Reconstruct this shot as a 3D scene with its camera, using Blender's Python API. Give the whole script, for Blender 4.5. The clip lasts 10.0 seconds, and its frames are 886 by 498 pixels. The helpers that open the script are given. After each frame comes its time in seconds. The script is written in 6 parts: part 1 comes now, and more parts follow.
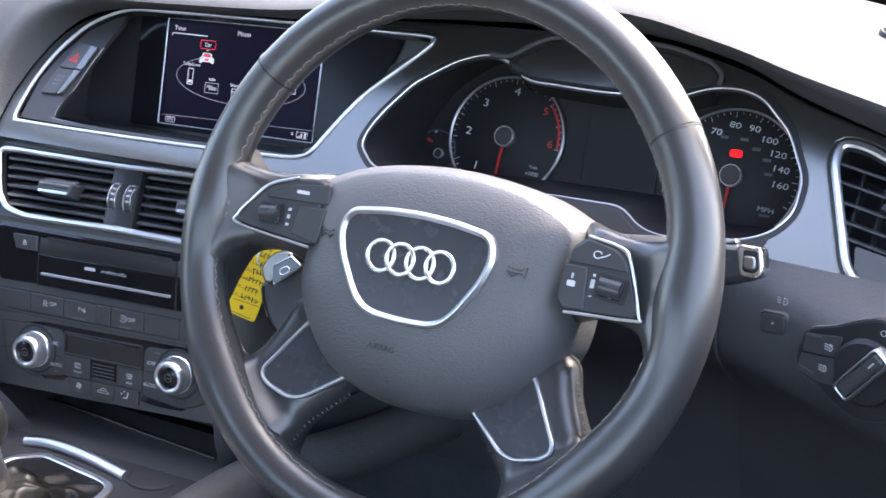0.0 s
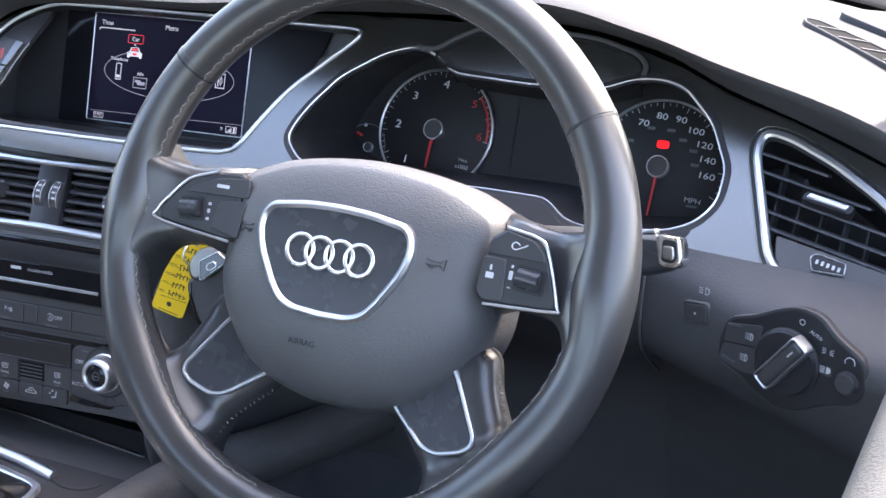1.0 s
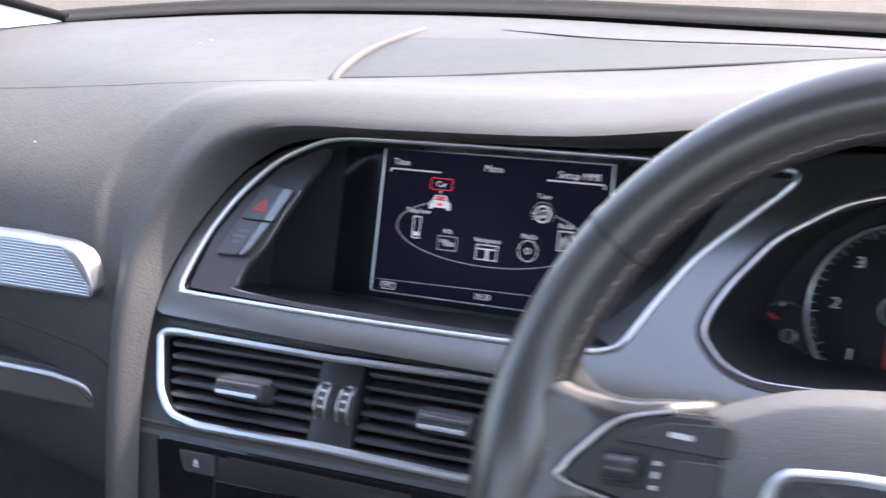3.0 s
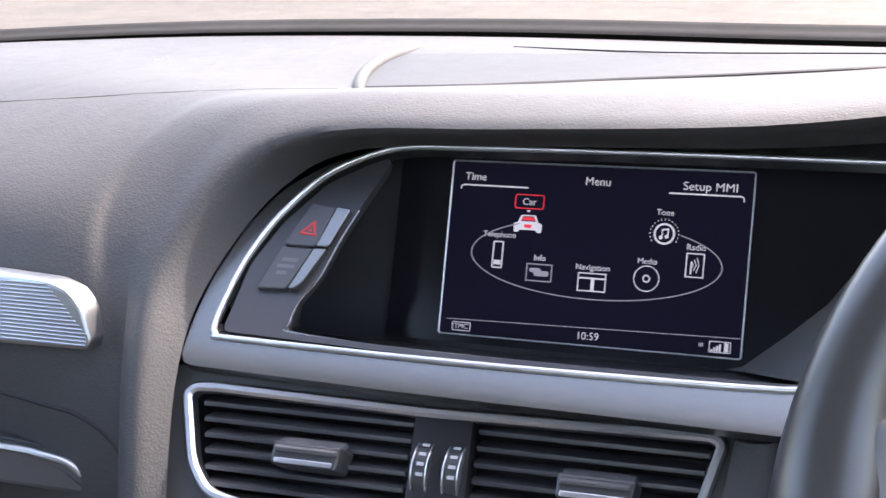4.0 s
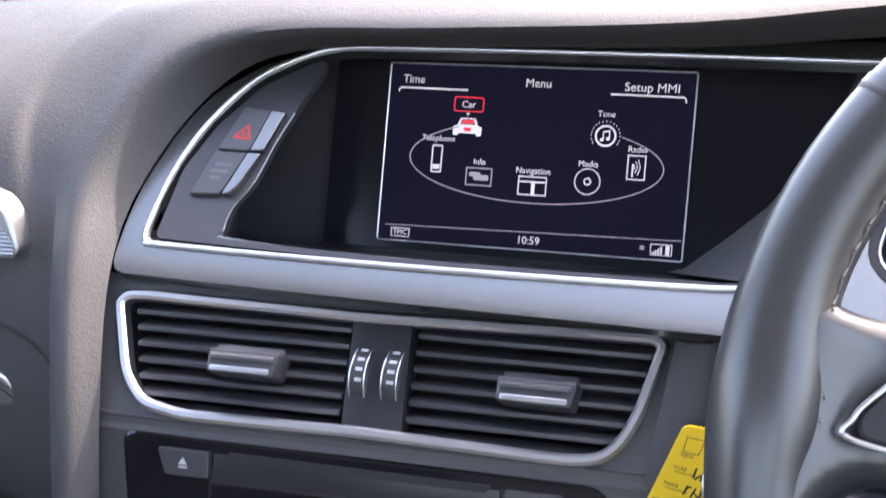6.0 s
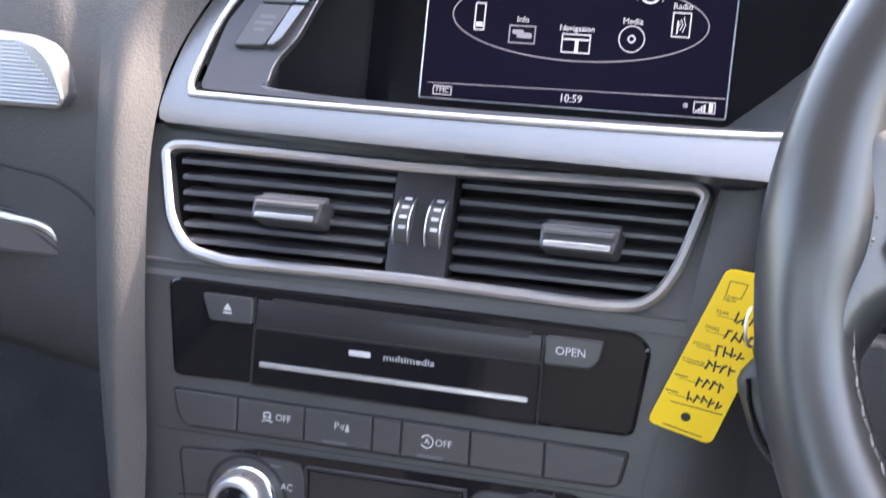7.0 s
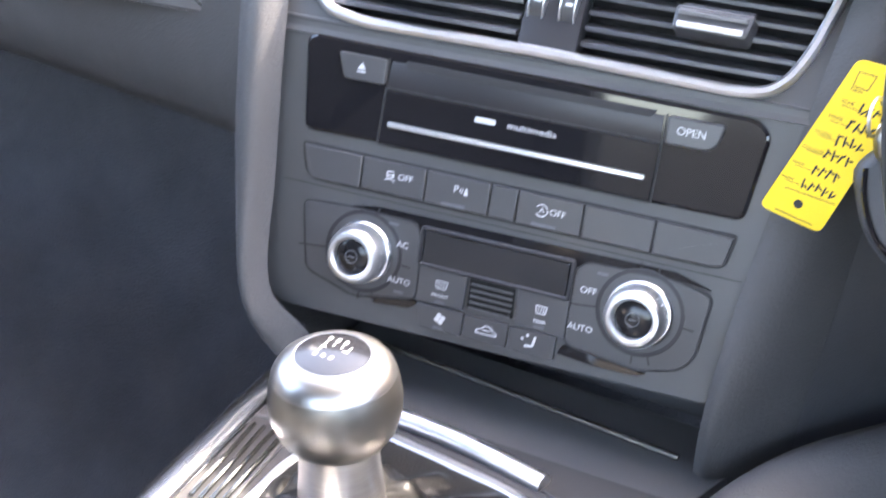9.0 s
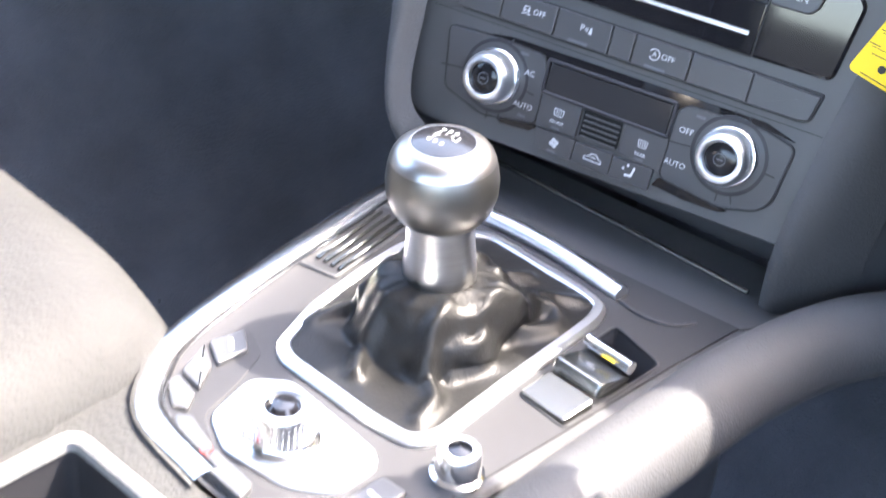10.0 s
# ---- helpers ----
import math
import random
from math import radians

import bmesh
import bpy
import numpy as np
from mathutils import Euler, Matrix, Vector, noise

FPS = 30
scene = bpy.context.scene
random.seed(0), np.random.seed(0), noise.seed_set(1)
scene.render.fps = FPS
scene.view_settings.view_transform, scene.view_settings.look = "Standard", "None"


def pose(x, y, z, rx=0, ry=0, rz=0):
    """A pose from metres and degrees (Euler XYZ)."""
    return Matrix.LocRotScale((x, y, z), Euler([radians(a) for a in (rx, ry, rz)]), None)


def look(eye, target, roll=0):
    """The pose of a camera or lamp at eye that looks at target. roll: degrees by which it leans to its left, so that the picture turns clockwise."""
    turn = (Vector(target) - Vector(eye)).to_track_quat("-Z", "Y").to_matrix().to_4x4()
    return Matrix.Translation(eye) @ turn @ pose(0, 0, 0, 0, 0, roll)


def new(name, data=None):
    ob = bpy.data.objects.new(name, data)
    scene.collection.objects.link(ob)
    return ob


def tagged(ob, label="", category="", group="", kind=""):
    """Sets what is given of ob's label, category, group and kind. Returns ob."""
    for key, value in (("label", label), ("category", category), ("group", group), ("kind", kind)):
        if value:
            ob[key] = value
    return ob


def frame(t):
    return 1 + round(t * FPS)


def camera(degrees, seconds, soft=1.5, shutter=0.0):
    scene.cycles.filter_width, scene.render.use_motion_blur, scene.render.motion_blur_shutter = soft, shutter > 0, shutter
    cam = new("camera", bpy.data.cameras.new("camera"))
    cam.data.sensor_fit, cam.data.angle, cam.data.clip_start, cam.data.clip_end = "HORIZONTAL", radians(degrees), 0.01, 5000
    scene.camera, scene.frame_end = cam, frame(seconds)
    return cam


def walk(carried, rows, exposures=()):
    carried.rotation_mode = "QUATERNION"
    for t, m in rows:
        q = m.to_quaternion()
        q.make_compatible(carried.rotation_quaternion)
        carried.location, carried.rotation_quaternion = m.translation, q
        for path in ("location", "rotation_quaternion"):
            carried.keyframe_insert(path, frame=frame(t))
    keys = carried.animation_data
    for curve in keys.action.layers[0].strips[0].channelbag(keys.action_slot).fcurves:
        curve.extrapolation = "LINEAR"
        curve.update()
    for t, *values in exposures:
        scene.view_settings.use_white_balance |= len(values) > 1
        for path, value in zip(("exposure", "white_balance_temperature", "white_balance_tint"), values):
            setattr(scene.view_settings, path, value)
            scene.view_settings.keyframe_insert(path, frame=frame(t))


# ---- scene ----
cam = camera(37.1, 10.0, soft=1.5, shutter=0.4)
PATH = [
    (0, (0.6999, -0.8809, 0.9090), (-0.1792, 0.7488, 0.1532), -0.85),
    (0.5, (0.7101, -0.8738, 0.9071), (-0.1376, 0.7728, 0.1521), -0.87),
    (1, (0.7198, -0.8661, 0.9040), (-0.1068, 0.7888, 0.1438), -0.72),
    (1.5, (0.7245, -0.8612, 0.9020), (-0.1081, 0.7884, 0.1366), -0.86),
    (2, (0.7090, -0.8409, 0.9074), (-0.1676, 0.7838, 0.1380), -0.78),
    (2.5, (0.6076, -0.7407, 0.9051), (-0.4189, 0.8214, 0.1937), -2.07),
    (3, (0.4265, -0.6671, 0.8526), (-0.6062, 0.9393, 0.2582), -3.04),
    (3.2, (0.3500, -0.6471, 0.8208), (-0.6395, 1.0009, 0.2684), -2.91),
    (4.3, (0.2200, -0.6216, 0.7847), (-0.5193, 1.1745, 0.3075), -1.01),
    (4.5, (0.2212, -0.6189, 0.7826), (-0.5033, 1.1807, 0.2962), -0.99),
    (5, (0.2242, -0.6097, 0.7845), (-0.4820, 1.1922, 0.2802), -1.11),
    (5.2, (0.2248, -0.6063, 0.7891), (-0.4770, 1.1922, 0.2668), -1.12),
    (6.5, (0.2173, -0.6230, 0.7601), (-0.4789, 1.1368, 0.1131), -0.86),
    (7, (0.2152, -0.6314, 0.7470), (-0.4911, 1.0997, 0.0367), -0.52),
    (7.5, (0.2162, -0.6433, 0.7408), (-0.5010, 1.0578, -0.0287), -0.06),
    (8, (0.2155, -0.6476, 0.7388), (-0.5061, 1.0330, -0.0705), 0.80),
    (8.5, (0.2175, -0.6534, 0.7228), (-0.5342, 0.9955, -0.1234), 1.77),
    (9, (0.2204, -0.6705, 0.7130), (-0.5801, 0.9289, -0.1820), 3.26),
    (9.5, (0.2313, -0.7010, 0.6972), (-0.6319, 0.8309, -0.2558), 4.81),
    (10, (0.3006, -0.7322, 0.7220), (-0.6770, 0.6572, -0.3334), 6.74),
]
walk(cam, [(t, look(eye, target, roll)) for t, eye, target, roll in PATH],
     exposures=[(0, 3.38, 6780, 14), (2, 3.38, 6780, 14), (3, 3.04, 7000, 15), (4.5, 3.12, 7200, 17), (6.5, 3.67, 7300, 18), (7, 3.89, 7570, 17), (7.5, 4.25, 7670, 17), (8, 4.45, 7620, 16), (8.5, 4.45, 7370, 16), (9, 4.67, 7320, 15), (9.5, 4.77, 7050, 14), (10, 4.55, 6850, 13)])

# ---- world, sun ----
world = bpy.data.worlds.new("sky")
scene.world = world
world.use_nodes = True
SUN_WAY = Vector((0.32, 0.51, 0.80)).normalized()
_wn = world.node_tree.nodes
_sky = _wn.new("ShaderNodeTexSky")
_sky.sky_type = "NISHITA"
_sky.sun_disc = False
_sky.dust_density, _sky.ozone_density = 3.0, 0.5
_sky.sun_elevation = math.asin(SUN_WAY.z)
_sky.sun_rotation = math.atan2(SUN_WAY.x, SUN_WAY.y)
world.node_tree.links.new(_sky.outputs[0], _wn["Background"].inputs[0])
_wn["Background"].inputs[1].default_value = 0.15
sun = new("sun", bpy.data.lights.new("sun", "SUN"))
sun.data.energy, sun.data.angle, sun.data.color = 1.5, radians(0.6), (1.0, 0.95, 0.88)
sun.matrix_world = look(SUN_WAY * 6, (0, 0, 0))


# ---- materials ----
def material(name, color, rough=0.5, metal=0.0, grain=0.0, depth=0.0002, vary=0.12, spec=0.5, coat=0.0, stretch=(1, 1, 1), emit=0.0, blotch=14.0):
    m = bpy.data.materials.new(name)
    m.use_nodes = True
    nt = m.node_tree
    b = nt.nodes["Principled BSDF"]
    b.inputs["Roughness"].default_value = rough
    b.inputs["Metallic"].default_value = metal
    b.inputs["Specular IOR Level"].default_value = spec
    b.inputs["Coat Weight"].default_value = coat
    b.inputs["Coat Roughness"].default_value = 0.04
    b.inputs["Base Color"].default_value = (*color, 1)
    co = nt.nodes.new("ShaderNodeTexCoord")
    mp = nt.nodes.new("ShaderNodeMapping")
    mp.inputs["Scale"].default_value = stretch
    nt.links.new(co.outputs["Object"], mp.inputs[0])
    if vary:
        n = nt.nodes.new("ShaderNodeTexNoise")
        n.inputs["Scale"].default_value, n.inputs["Detail"].default_value = blotch, 5
        nt.links.new(mp.outputs[0], n.inputs["Vector"])
        r = nt.nodes.new("ShaderNodeValToRGB")
        r.color_ramp.elements[0].position, r.color_ramp.elements[1].position = 0.3, 0.7
        r.color_ramp.elements[0].color = (*[c * (1 - vary) for c in color], 1)
        r.color_ramp.elements[1].color = (*[min(1, c * (1 + vary)) for c in color], 1)
        nt.links.new(n.outputs[0], r.inputs[0])
        nt.links.new(r.outputs[0], b.inputs["Base Color"])
        rr = nt.nodes.new("ShaderNodeMapRange")
        rr.inputs["To Min"].default_value, rr.inputs["To Max"].default_value = max(0.02, rough * (1 - vary)), min(1, rough * (1 + vary))
        n2 = nt.nodes.new("ShaderNodeTexNoise")
        n2.inputs["Scale"].default_value, n2.inputs["Detail"].default_value = blotch * 6, 4
        nt.links.new(mp.outputs[0], n2.inputs["Vector"])
        nt.links.new(n2.outputs[0], rr.inputs["Value"])
        nt.links.new(rr.outputs[0], b.inputs["Roughness"])
    if grain:
        v = nt.nodes.new("ShaderNodeTexVoronoi")
        v.inputs["Scale"].default_value = grain
        v.feature = "SMOOTH_F1"
        nt.links.new(mp.outputs[0], v.inputs["Vector"])
        n3 = nt.nodes.new("ShaderNodeTexNoise")
        n3.inputs["Scale"].default_value, n3.inputs["Detail"].default_value = grain * 0.35, 3
        nt.links.new(mp.outputs[0], n3.inputs["Vector"])
        mx = nt.nodes.new("ShaderNodeMath")
        mx.operation = "ADD"
        nt.links.new(v.outputs["Distance"], mx.inputs[0])
        nt.links.new(n3.outputs[0], mx.inputs[1])
        bp = nt.nodes.new("ShaderNodeBump")
        bp.inputs["Strength"].default_value = 0.7
        bp.inputs["Distance"].default_value = depth
        nt.links.new(mx.outputs[0], bp.inputs["Height"])
        nt.links.new(bp.outputs[0], b.inputs["Normal"])
    if emit:
        b.inputs["Emission Color"].default_value = (*color, 1)
        b.inputs["Emission Strength"].default_value = emit
    return m


SOFT = material("soft_dash_plastic", (0.054, 0.054, 0.056), 0.64, grain=860, depth=0.0003, vary=0.1, spec=0.34)
LIDM = material("smooth_grey_lid", (0.040, 0.041, 0.043), 0.6, grain=1500, depth=0.0001, vary=0.06, spec=0.2)
HARD = material("black_moulded_plastic", (0.043, 0.044, 0.048), 0.5, grain=1500, depth=0.0002)
MATTE = material("matte_black_panel", (0.055, 0.056, 0.058), 0.42, grain=2600, depth=0.0001, vary=0.08)
BUTTON = material("satin_black_button", (0.045, 0.046, 0.049), 0.36, vary=0.1)
GLOSS = material("piano_black", (0.008, 0.008, 0.010), 0.06, spec=0.5, vary=0.05)
DGLASS = material("coated_display_glass", (0.011, 0.011, 0.014), 0.12, spec=0.14, vary=0.05)
DIM = material("smoked_display_glass", (0.022, 0.022, 0.024), 0.16, spec=0.5, vary=0.1)
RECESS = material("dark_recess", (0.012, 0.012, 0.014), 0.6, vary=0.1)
BLADE = material("vent_blade_plastic", (0.045, 0.046, 0.052), 0.38, vary=0.1)
ALU = material("satin_aluminium_paint", (0.191, 0.194, 0.188), 0.27, 0.93, vary=0.02)
CHROME = material("satin_chrome", (0.70, 0.71, 0.73), 0.34, 1.0, vary=0.06)
BRIGHT = material("bright_chrome", (0.84, 0.84, 0.85), 0.18, 1.0, vary=0.05)
LEATHER = material("worn_black_leather", (0.032, 0.032, 0.033), 0.31, spec=0.75, vary=0.1, blotch=22)
PAD = material("grained_airbag_cover", (0.078, 0.078, 0.081), 0.5, grain=1100, depth=0.0003, vary=0.1)
PODKEY = material("dark_wheel_button", (0.022, 0.022, 0.025), 0.36, vary=0.1, spec=0.32)
WHEELKEY = material("wheel_key_black", (0.034, 0.034, 0.037), 0.36, vary=0.1, spec=0.4)
INSERT = material("dark_spoke_insert", (0.034, 0.035, 0.040), 0.27, vary=0.1)
THREAD = material("grey_thread", (0.15, 0.15, 0.146), 0.8, vary=0.1)
PRINT = material("pale_print", (0.46, 0.47, 0.49), 0.5, vary=0.04)
FIGURE = material("white_dial_figures", (0.66, 0.67, 0.70), 0.5, vary=0.03)
FAINT = material("faded_print", (0.085, 0.09, 0.10), 0.5, vary=0.04)
REDP = material("red_print", (0.50, 0.03, 0.03), 0.5, vary=0.05)
YELLOW = material("yellow_plastic_tag", (0.80, 0.53, 0.006), 0.42, vary=0.06)
INK = material("black_ink", (0.01, 0.01, 0.012), 0.6, vary=0.05)
SEAT = material("seat_leather", (0.032, 0.0323, 0.0320), 0.7, spec=0.2, grain=500, depth=0.0006, vary=0.12)
ARMREST = material("pale_armrest_vinyl", (0.105, 0.103, 0.098), 0.6, spec=0.3, grain=600, depth=0.0005, vary=0.1)
STRIP = material("brushed_trim_strip", (0.52, 0.54, 0.57), 0.34, 1.0, vary=0.05, stretch=(1, 20, 1), blotch=30)
CARPET = material("dark_carpet", (0.080, 0.086, 0.10), 0.95, grain=700, depth=0.002, vary=0.2)
DOORM = material("pale_door_lining", (0.19, 0.187, 0.18), 0.6, grain=700, depth=0.0004, vary=0.08)
TABTOP = material("mid_grey_plastic", (0.10, 0.10, 0.105), 0.35, vary=0.1)
CAPM = material("dark_knob_glass", (0.010, 0.010, 0.012), 0.16, spec=0.35, vary=0.1)
LINING = material("headlining", (0.5, 0.49, 0.47), 0.9, grain=900, depth=0.0006, vary=0.05)
DECKM = material("dark_satin_deck", (0.034, 0.034, 0.036), 0.5, 0.0, vary=0.08, spec=0.24)
GAITER = material("black_gaiter_leather", (0.0062, 0.0061, 0.006), 0.46, spec=0.26, grain=900, depth=0.0002, vary=0.2)
LEVER = material("brushed_lever_metal", (0.34, 0.335, 0.33), 0.33, 1.0, vary=0.08, stretch=(1, 1, 12), blotch=60)
KNOB = material("dark_satin_knob_metal", (0.21, 0.205, 0.195), 0.36, 1.0, vary=0.1, blotch=60)
LINER = material("satin_pocket_liner", (0.036, 0.036, 0.040), 0.32, vary=0.1, spec=0.4)
PODM = material("satin_pod_black", (0.026, 0.026, 0.029), 0.38, vary=0.1, spec=0.4)
POCKETM = material("satin_grey_pocket_paint", (0.17, 0.17, 0.175), 0.42, 0.35, vary=0.04)
SCREEN = material("lit_screen_black", (0.0075, 0.007, 0.016), 0.14, vary=0, emit=0.06, spec=0.02)
GLOW = material("screen_white", (0.62, 0.60, 0.66), 0.4, vary=0, emit=0.06)
GLOWGREY = material("screen_grey", (0.22, 0.21, 0.26), 0.4, vary=0, emit=0.1)
GLOWRED = material("screen_red", (0.75, 0.03, 0.05), 0.4, vary=0, emit=0.085)
WARN = material("red_warning_lamp", (0.85, 0.005, 0.008), 0.5, vary=0, emit=0.22)
BAND = material("black_glass_band", (0.018, 0.018, 0.018), 0.9, spec=0.05, vary=0.15)
ASPHALT = material("worn_asphalt", (0.047, 0.040, 0.032), 0.9, grain=120, depth=0.004, vary=0.2, blotch=0.8)
LINE = material("road_paint", (0.5, 0.49, 0.46), 0.7, vary=0.1)


# ---- helpers ----
def place(c, tilt, yaw):
    """A frame that lies in a face: x along it, y up it, z out of it towards the driver."""
    a, b = radians(tilt), radians(yaw)
    n = Vector((math.sin(b) * math.cos(a), -math.cos(b) * math.cos(a), math.sin(a)))
    u = Vector((math.cos(b), math.sin(b), 0))
    v = n.cross(u)
    m = Matrix((u, v, n)).transposed().to_4x4()
    m.translation = c
    return m


def thing(name, m, label, category, group="", kind=""):
    ob = new(name)
    ob.empty_display_size = 0.02
    ob.matrix_world = m
    return tagged(ob, label, category, group, kind)


def part(name, bm, mat, parent, label="", smooth=35):
    me = bpy.data.meshes.new(name)
    bmesh.ops.recalc_face_normals(bm, faces=bm.faces[:])
    bm.to_mesh(me)
    bm.free()
    me.materials.append(mat)
    if smooth:
        me.polygons.foreach_set("use_smooth", [True] * len(me.polygons))
        me.set_sharp_from_angle(angle=radians(smooth))
        for p in me.polygons:
            if p.loop_total > 6:
                p.use_smooth = False
    ob = new(name, me)
    ob.parent = parent
    return tagged(ob, label) if label else ob


def offset(pts, d):
    """A closed outline moved inwards by d."""
    n = len(pts)
    area = sum(pts[i][0] * pts[(i + 1) % n][1] - pts[(i + 1) % n][0] * pts[i][1] for i in range(n))
    s = 1 if area > 0 else -1
    out = []
    for i in range(n):
        p0, p1, p2 = Vector(pts[i - 1]), Vector(pts[i]), Vector(pts[(i + 1) % n])
        a, b = (p1 - p0), (p2 - p1)
        if a.length < 1e-9 or b.length < 1e-9:
            out.append(tuple(p1))
            continue
        a.normalize(), b.normalize()
        na, nb = Vector((-a.y, a.x)) * s, Vector((-b.y, b.x)) * s
        k = na + nb
        k = k / max(0.35, k.length_squared / 2) if k.length > 1e-6 else na
        out.append((p1.x + k.x * d, p1.y + k.y * d))
    return out


def rounded(pts, r, n=5):
    """An outline with its corners rounded."""
    out, k = [], len(pts)
    for i in range(k):
        p0, p1, p2 = Vector(pts[i - 1]), Vector(pts[i]), Vector(pts[(i + 1) % k])
        a, b = p0 - p1, p2 - p1
        d = min(r, a.length * 0.48, b.length * 0.48)
        s, e = p1 + a.normalized() * d, p1 + b.normalized() * d
        for j in range(n + 1):
            q = j / n
            out.append(tuple(s * (1 - q) ** 2 + p1 * 2 * q * (1 - q) + e * q * q))
    return out


def mm(pts):
    return [tuple(c / 1000 for c in p) for p in pts]


def smoothloop(pts, n=4):
    """A closed smooth curve through points."""
    out, k = [], len(pts)
    for i in range(k):
        p = [Vector(pts[(i + j) % k]) for j in (-1, 0, 1, 2)]
        for j in range(n):
            out.append(tuple(spline(p, j / n)))
    return out


def spline(p, t):
    return 0.5 * (2 * p[1] + (p[2] - p[0]) * t + (2 * p[0] - 5 * p[1] + 4 * p[2] - p[3]) * t * t + (3 * p[1] - p[0] - 3 * p[2] + p[3]) * t ** 3)


def smoothpath(pts, n=6):
    v = [Vector(p) for p in pts]
    v = [2 * v[0] - v[1]] + v + [2 * v[-1] - v[-2]]
    out = []
    for i in range(len(v) - 3):
        out += [spline(v[i:i + 4], j / n) for j in range(n)]
    return out + [v[-2]]


def rings(outline, profile, front=True, back=False, warp=None):
    """Outline in millimetres, stepped through (inset, height) pairs; the last ring may be closed."""
    bm = bmesh.new()
    loops = []
    for d, z in profile:
        o = offset(outline, d) if d else outline
        loops.append([bm.verts.new((x / 1000, y / 1000, (z + (warp(x, y) if warp else 0)) / 1000)) for x, y in o])
    for a, b in zip(loops, loops[1:]):
        for i in range(len(a)):
            j = (i + 1) % len(a)
            bm.faces.new((a[i], a[j], b[j], b[i]))
    if front:
        bm.faces.new(loops[-1])
    if back:
        bm.faces.new(loops[0])
    return bm


def plate(outline, z0, z1, bev=0.6, r=0, n=4):
    o = rounded(outline, r, n) if r else outline
    return rings(o, [(0, z0), (0, z1 - bev), (bev * 0.3, z1 - bev * 0.3), (bev, z1)], back=True)


def trim(outline, width, z0, z1, bev=0.8):
    return rings(outline, [(0, z0), (0, z1 - bev), (bev, z1), (width - bev, z1), (width, z1 - bev), (width, z0)], front=False)


def rect(x0, x1, y0, y1):
    return [(x0, y0), (x1, y0), (x1, y1), (x0, y1)]


def block(x0, x1, y0, y1, z0, z1, bev=0.6, r=1.2):
    return plate(rect(x0, x1, y0, y1), z0, z1, bev, r)


def pillow(outline, z0, z1, shoulder, drop, warp=None, step=3.5):
    """A plate in millimetres with a broad rounded shoulder that falls by drop at its edge."""
    from mathutils.geometry import delaunay_2d_cdt
    pa = np.array(outline, float)
    pb = np.roll(pa, -1, 0)
    ab = pb - pa

    def edge(x, y):
        ap = np.array((x, y)) - pa
        k = np.clip((ap * ab).sum(1) / np.maximum(1e-9, (ab * ab).sum(1)), 0, 1)
        return float(np.sqrt(((ap - k[:, None] * ab) ** 2).sum(1)).min())

    pts = [Vector(p) for p in outline]
    n = len(pts)
    for d in (1.2, 3.0):
        pts += [Vector(p) for p in offset(outline, d) if inside(p, outline) and edge(*p) > 0.85 * d]
    x = min(pa[:, 0]) + step / 2
    while x < max(pa[:, 0]):
        y = min(pa[:, 1]) + step / 2
        while y < max(pa[:, 1]):
            if inside((x, y), outline) and edge(x, y) > 4.5:
                pts.append(Vector((x, y)))
            y += step
        x += step
    vs, es, fs, *_ = delaunay_2d_cdt(pts, [(i, (i + 1) % n) for i in range(n)], [], 0, 1e-4)
    bm, top = bmesh.new(), []
    for p in vs:
        q = 1 - min(1, edge(p.x, p.y) / shoulder)
        top.append(bm.verts.new((p.x / 1000, p.y / 1000, (z1 - drop * (1 - math.sqrt(max(0, 1 - q * q))) + (warp(p.x, p.y) if warp else 0)) / 1000)))
    for f in fs:
        c = sum((vs[i] for i in f), Vector((0, 0))) / len(f)
        if inside(c, outline):
            bm.faces.new([top[i] for i in f])
    low = {}
    for e in [e for e in bm.edges if len(e.link_faces) == 1]:
        a, b = e.verts
        for v in (a, b):
            if v not in low:
                low[v] = bm.verts.new((v.co.x, v.co.y, z0 / 1000))
        bm.faces.new((a, b, low[b], low[a]))
    for v in [v for v in bm.verts if not v.link_faces]:
        bm.verts.remove(v)
    return bm


def stitches(path, count, length=2.6, thick=0.3, lean=22):
    """A row of slanting stitches along a path in millimetres."""
    p = smoothpath(path, 8)
    run = [0.0]
    for a, b in zip(p, p[1:]):
        run.append(run[-1] + (b - a).length)
    out, k = [], 0
    for i in range(count):
        d = run[-1] * (i + 0.5) / count
        while run[k + 1] < d:
            k += 1
        f = (d - run[k]) / max(1e-6, run[k + 1] - run[k])
        c, w = p[k].lerp(p[k + 1], f), (p[k + 1] - p[k])
        out.append(moved(block(-thick, thick, -length / 2, length / 2, -0.35, 0.35, 0.15, 0.2), c.x, c.y, c.z, rz=math.degrees(math.atan2(w.y, w.x)) + (lean if i % 2 else -lean)))
    return merged(*out)


def inside(p, poly):
    x, y, c = p[0], p[1], False
    for i in range(len(poly)):
        (xa, ya), (xb, yb) = poly[i - 1][:2], poly[i][:2]
        if (ya > y) != (yb > y) and x < (xb - xa) * (y - ya) / (yb - ya) + xa:
            c = not c
    return c


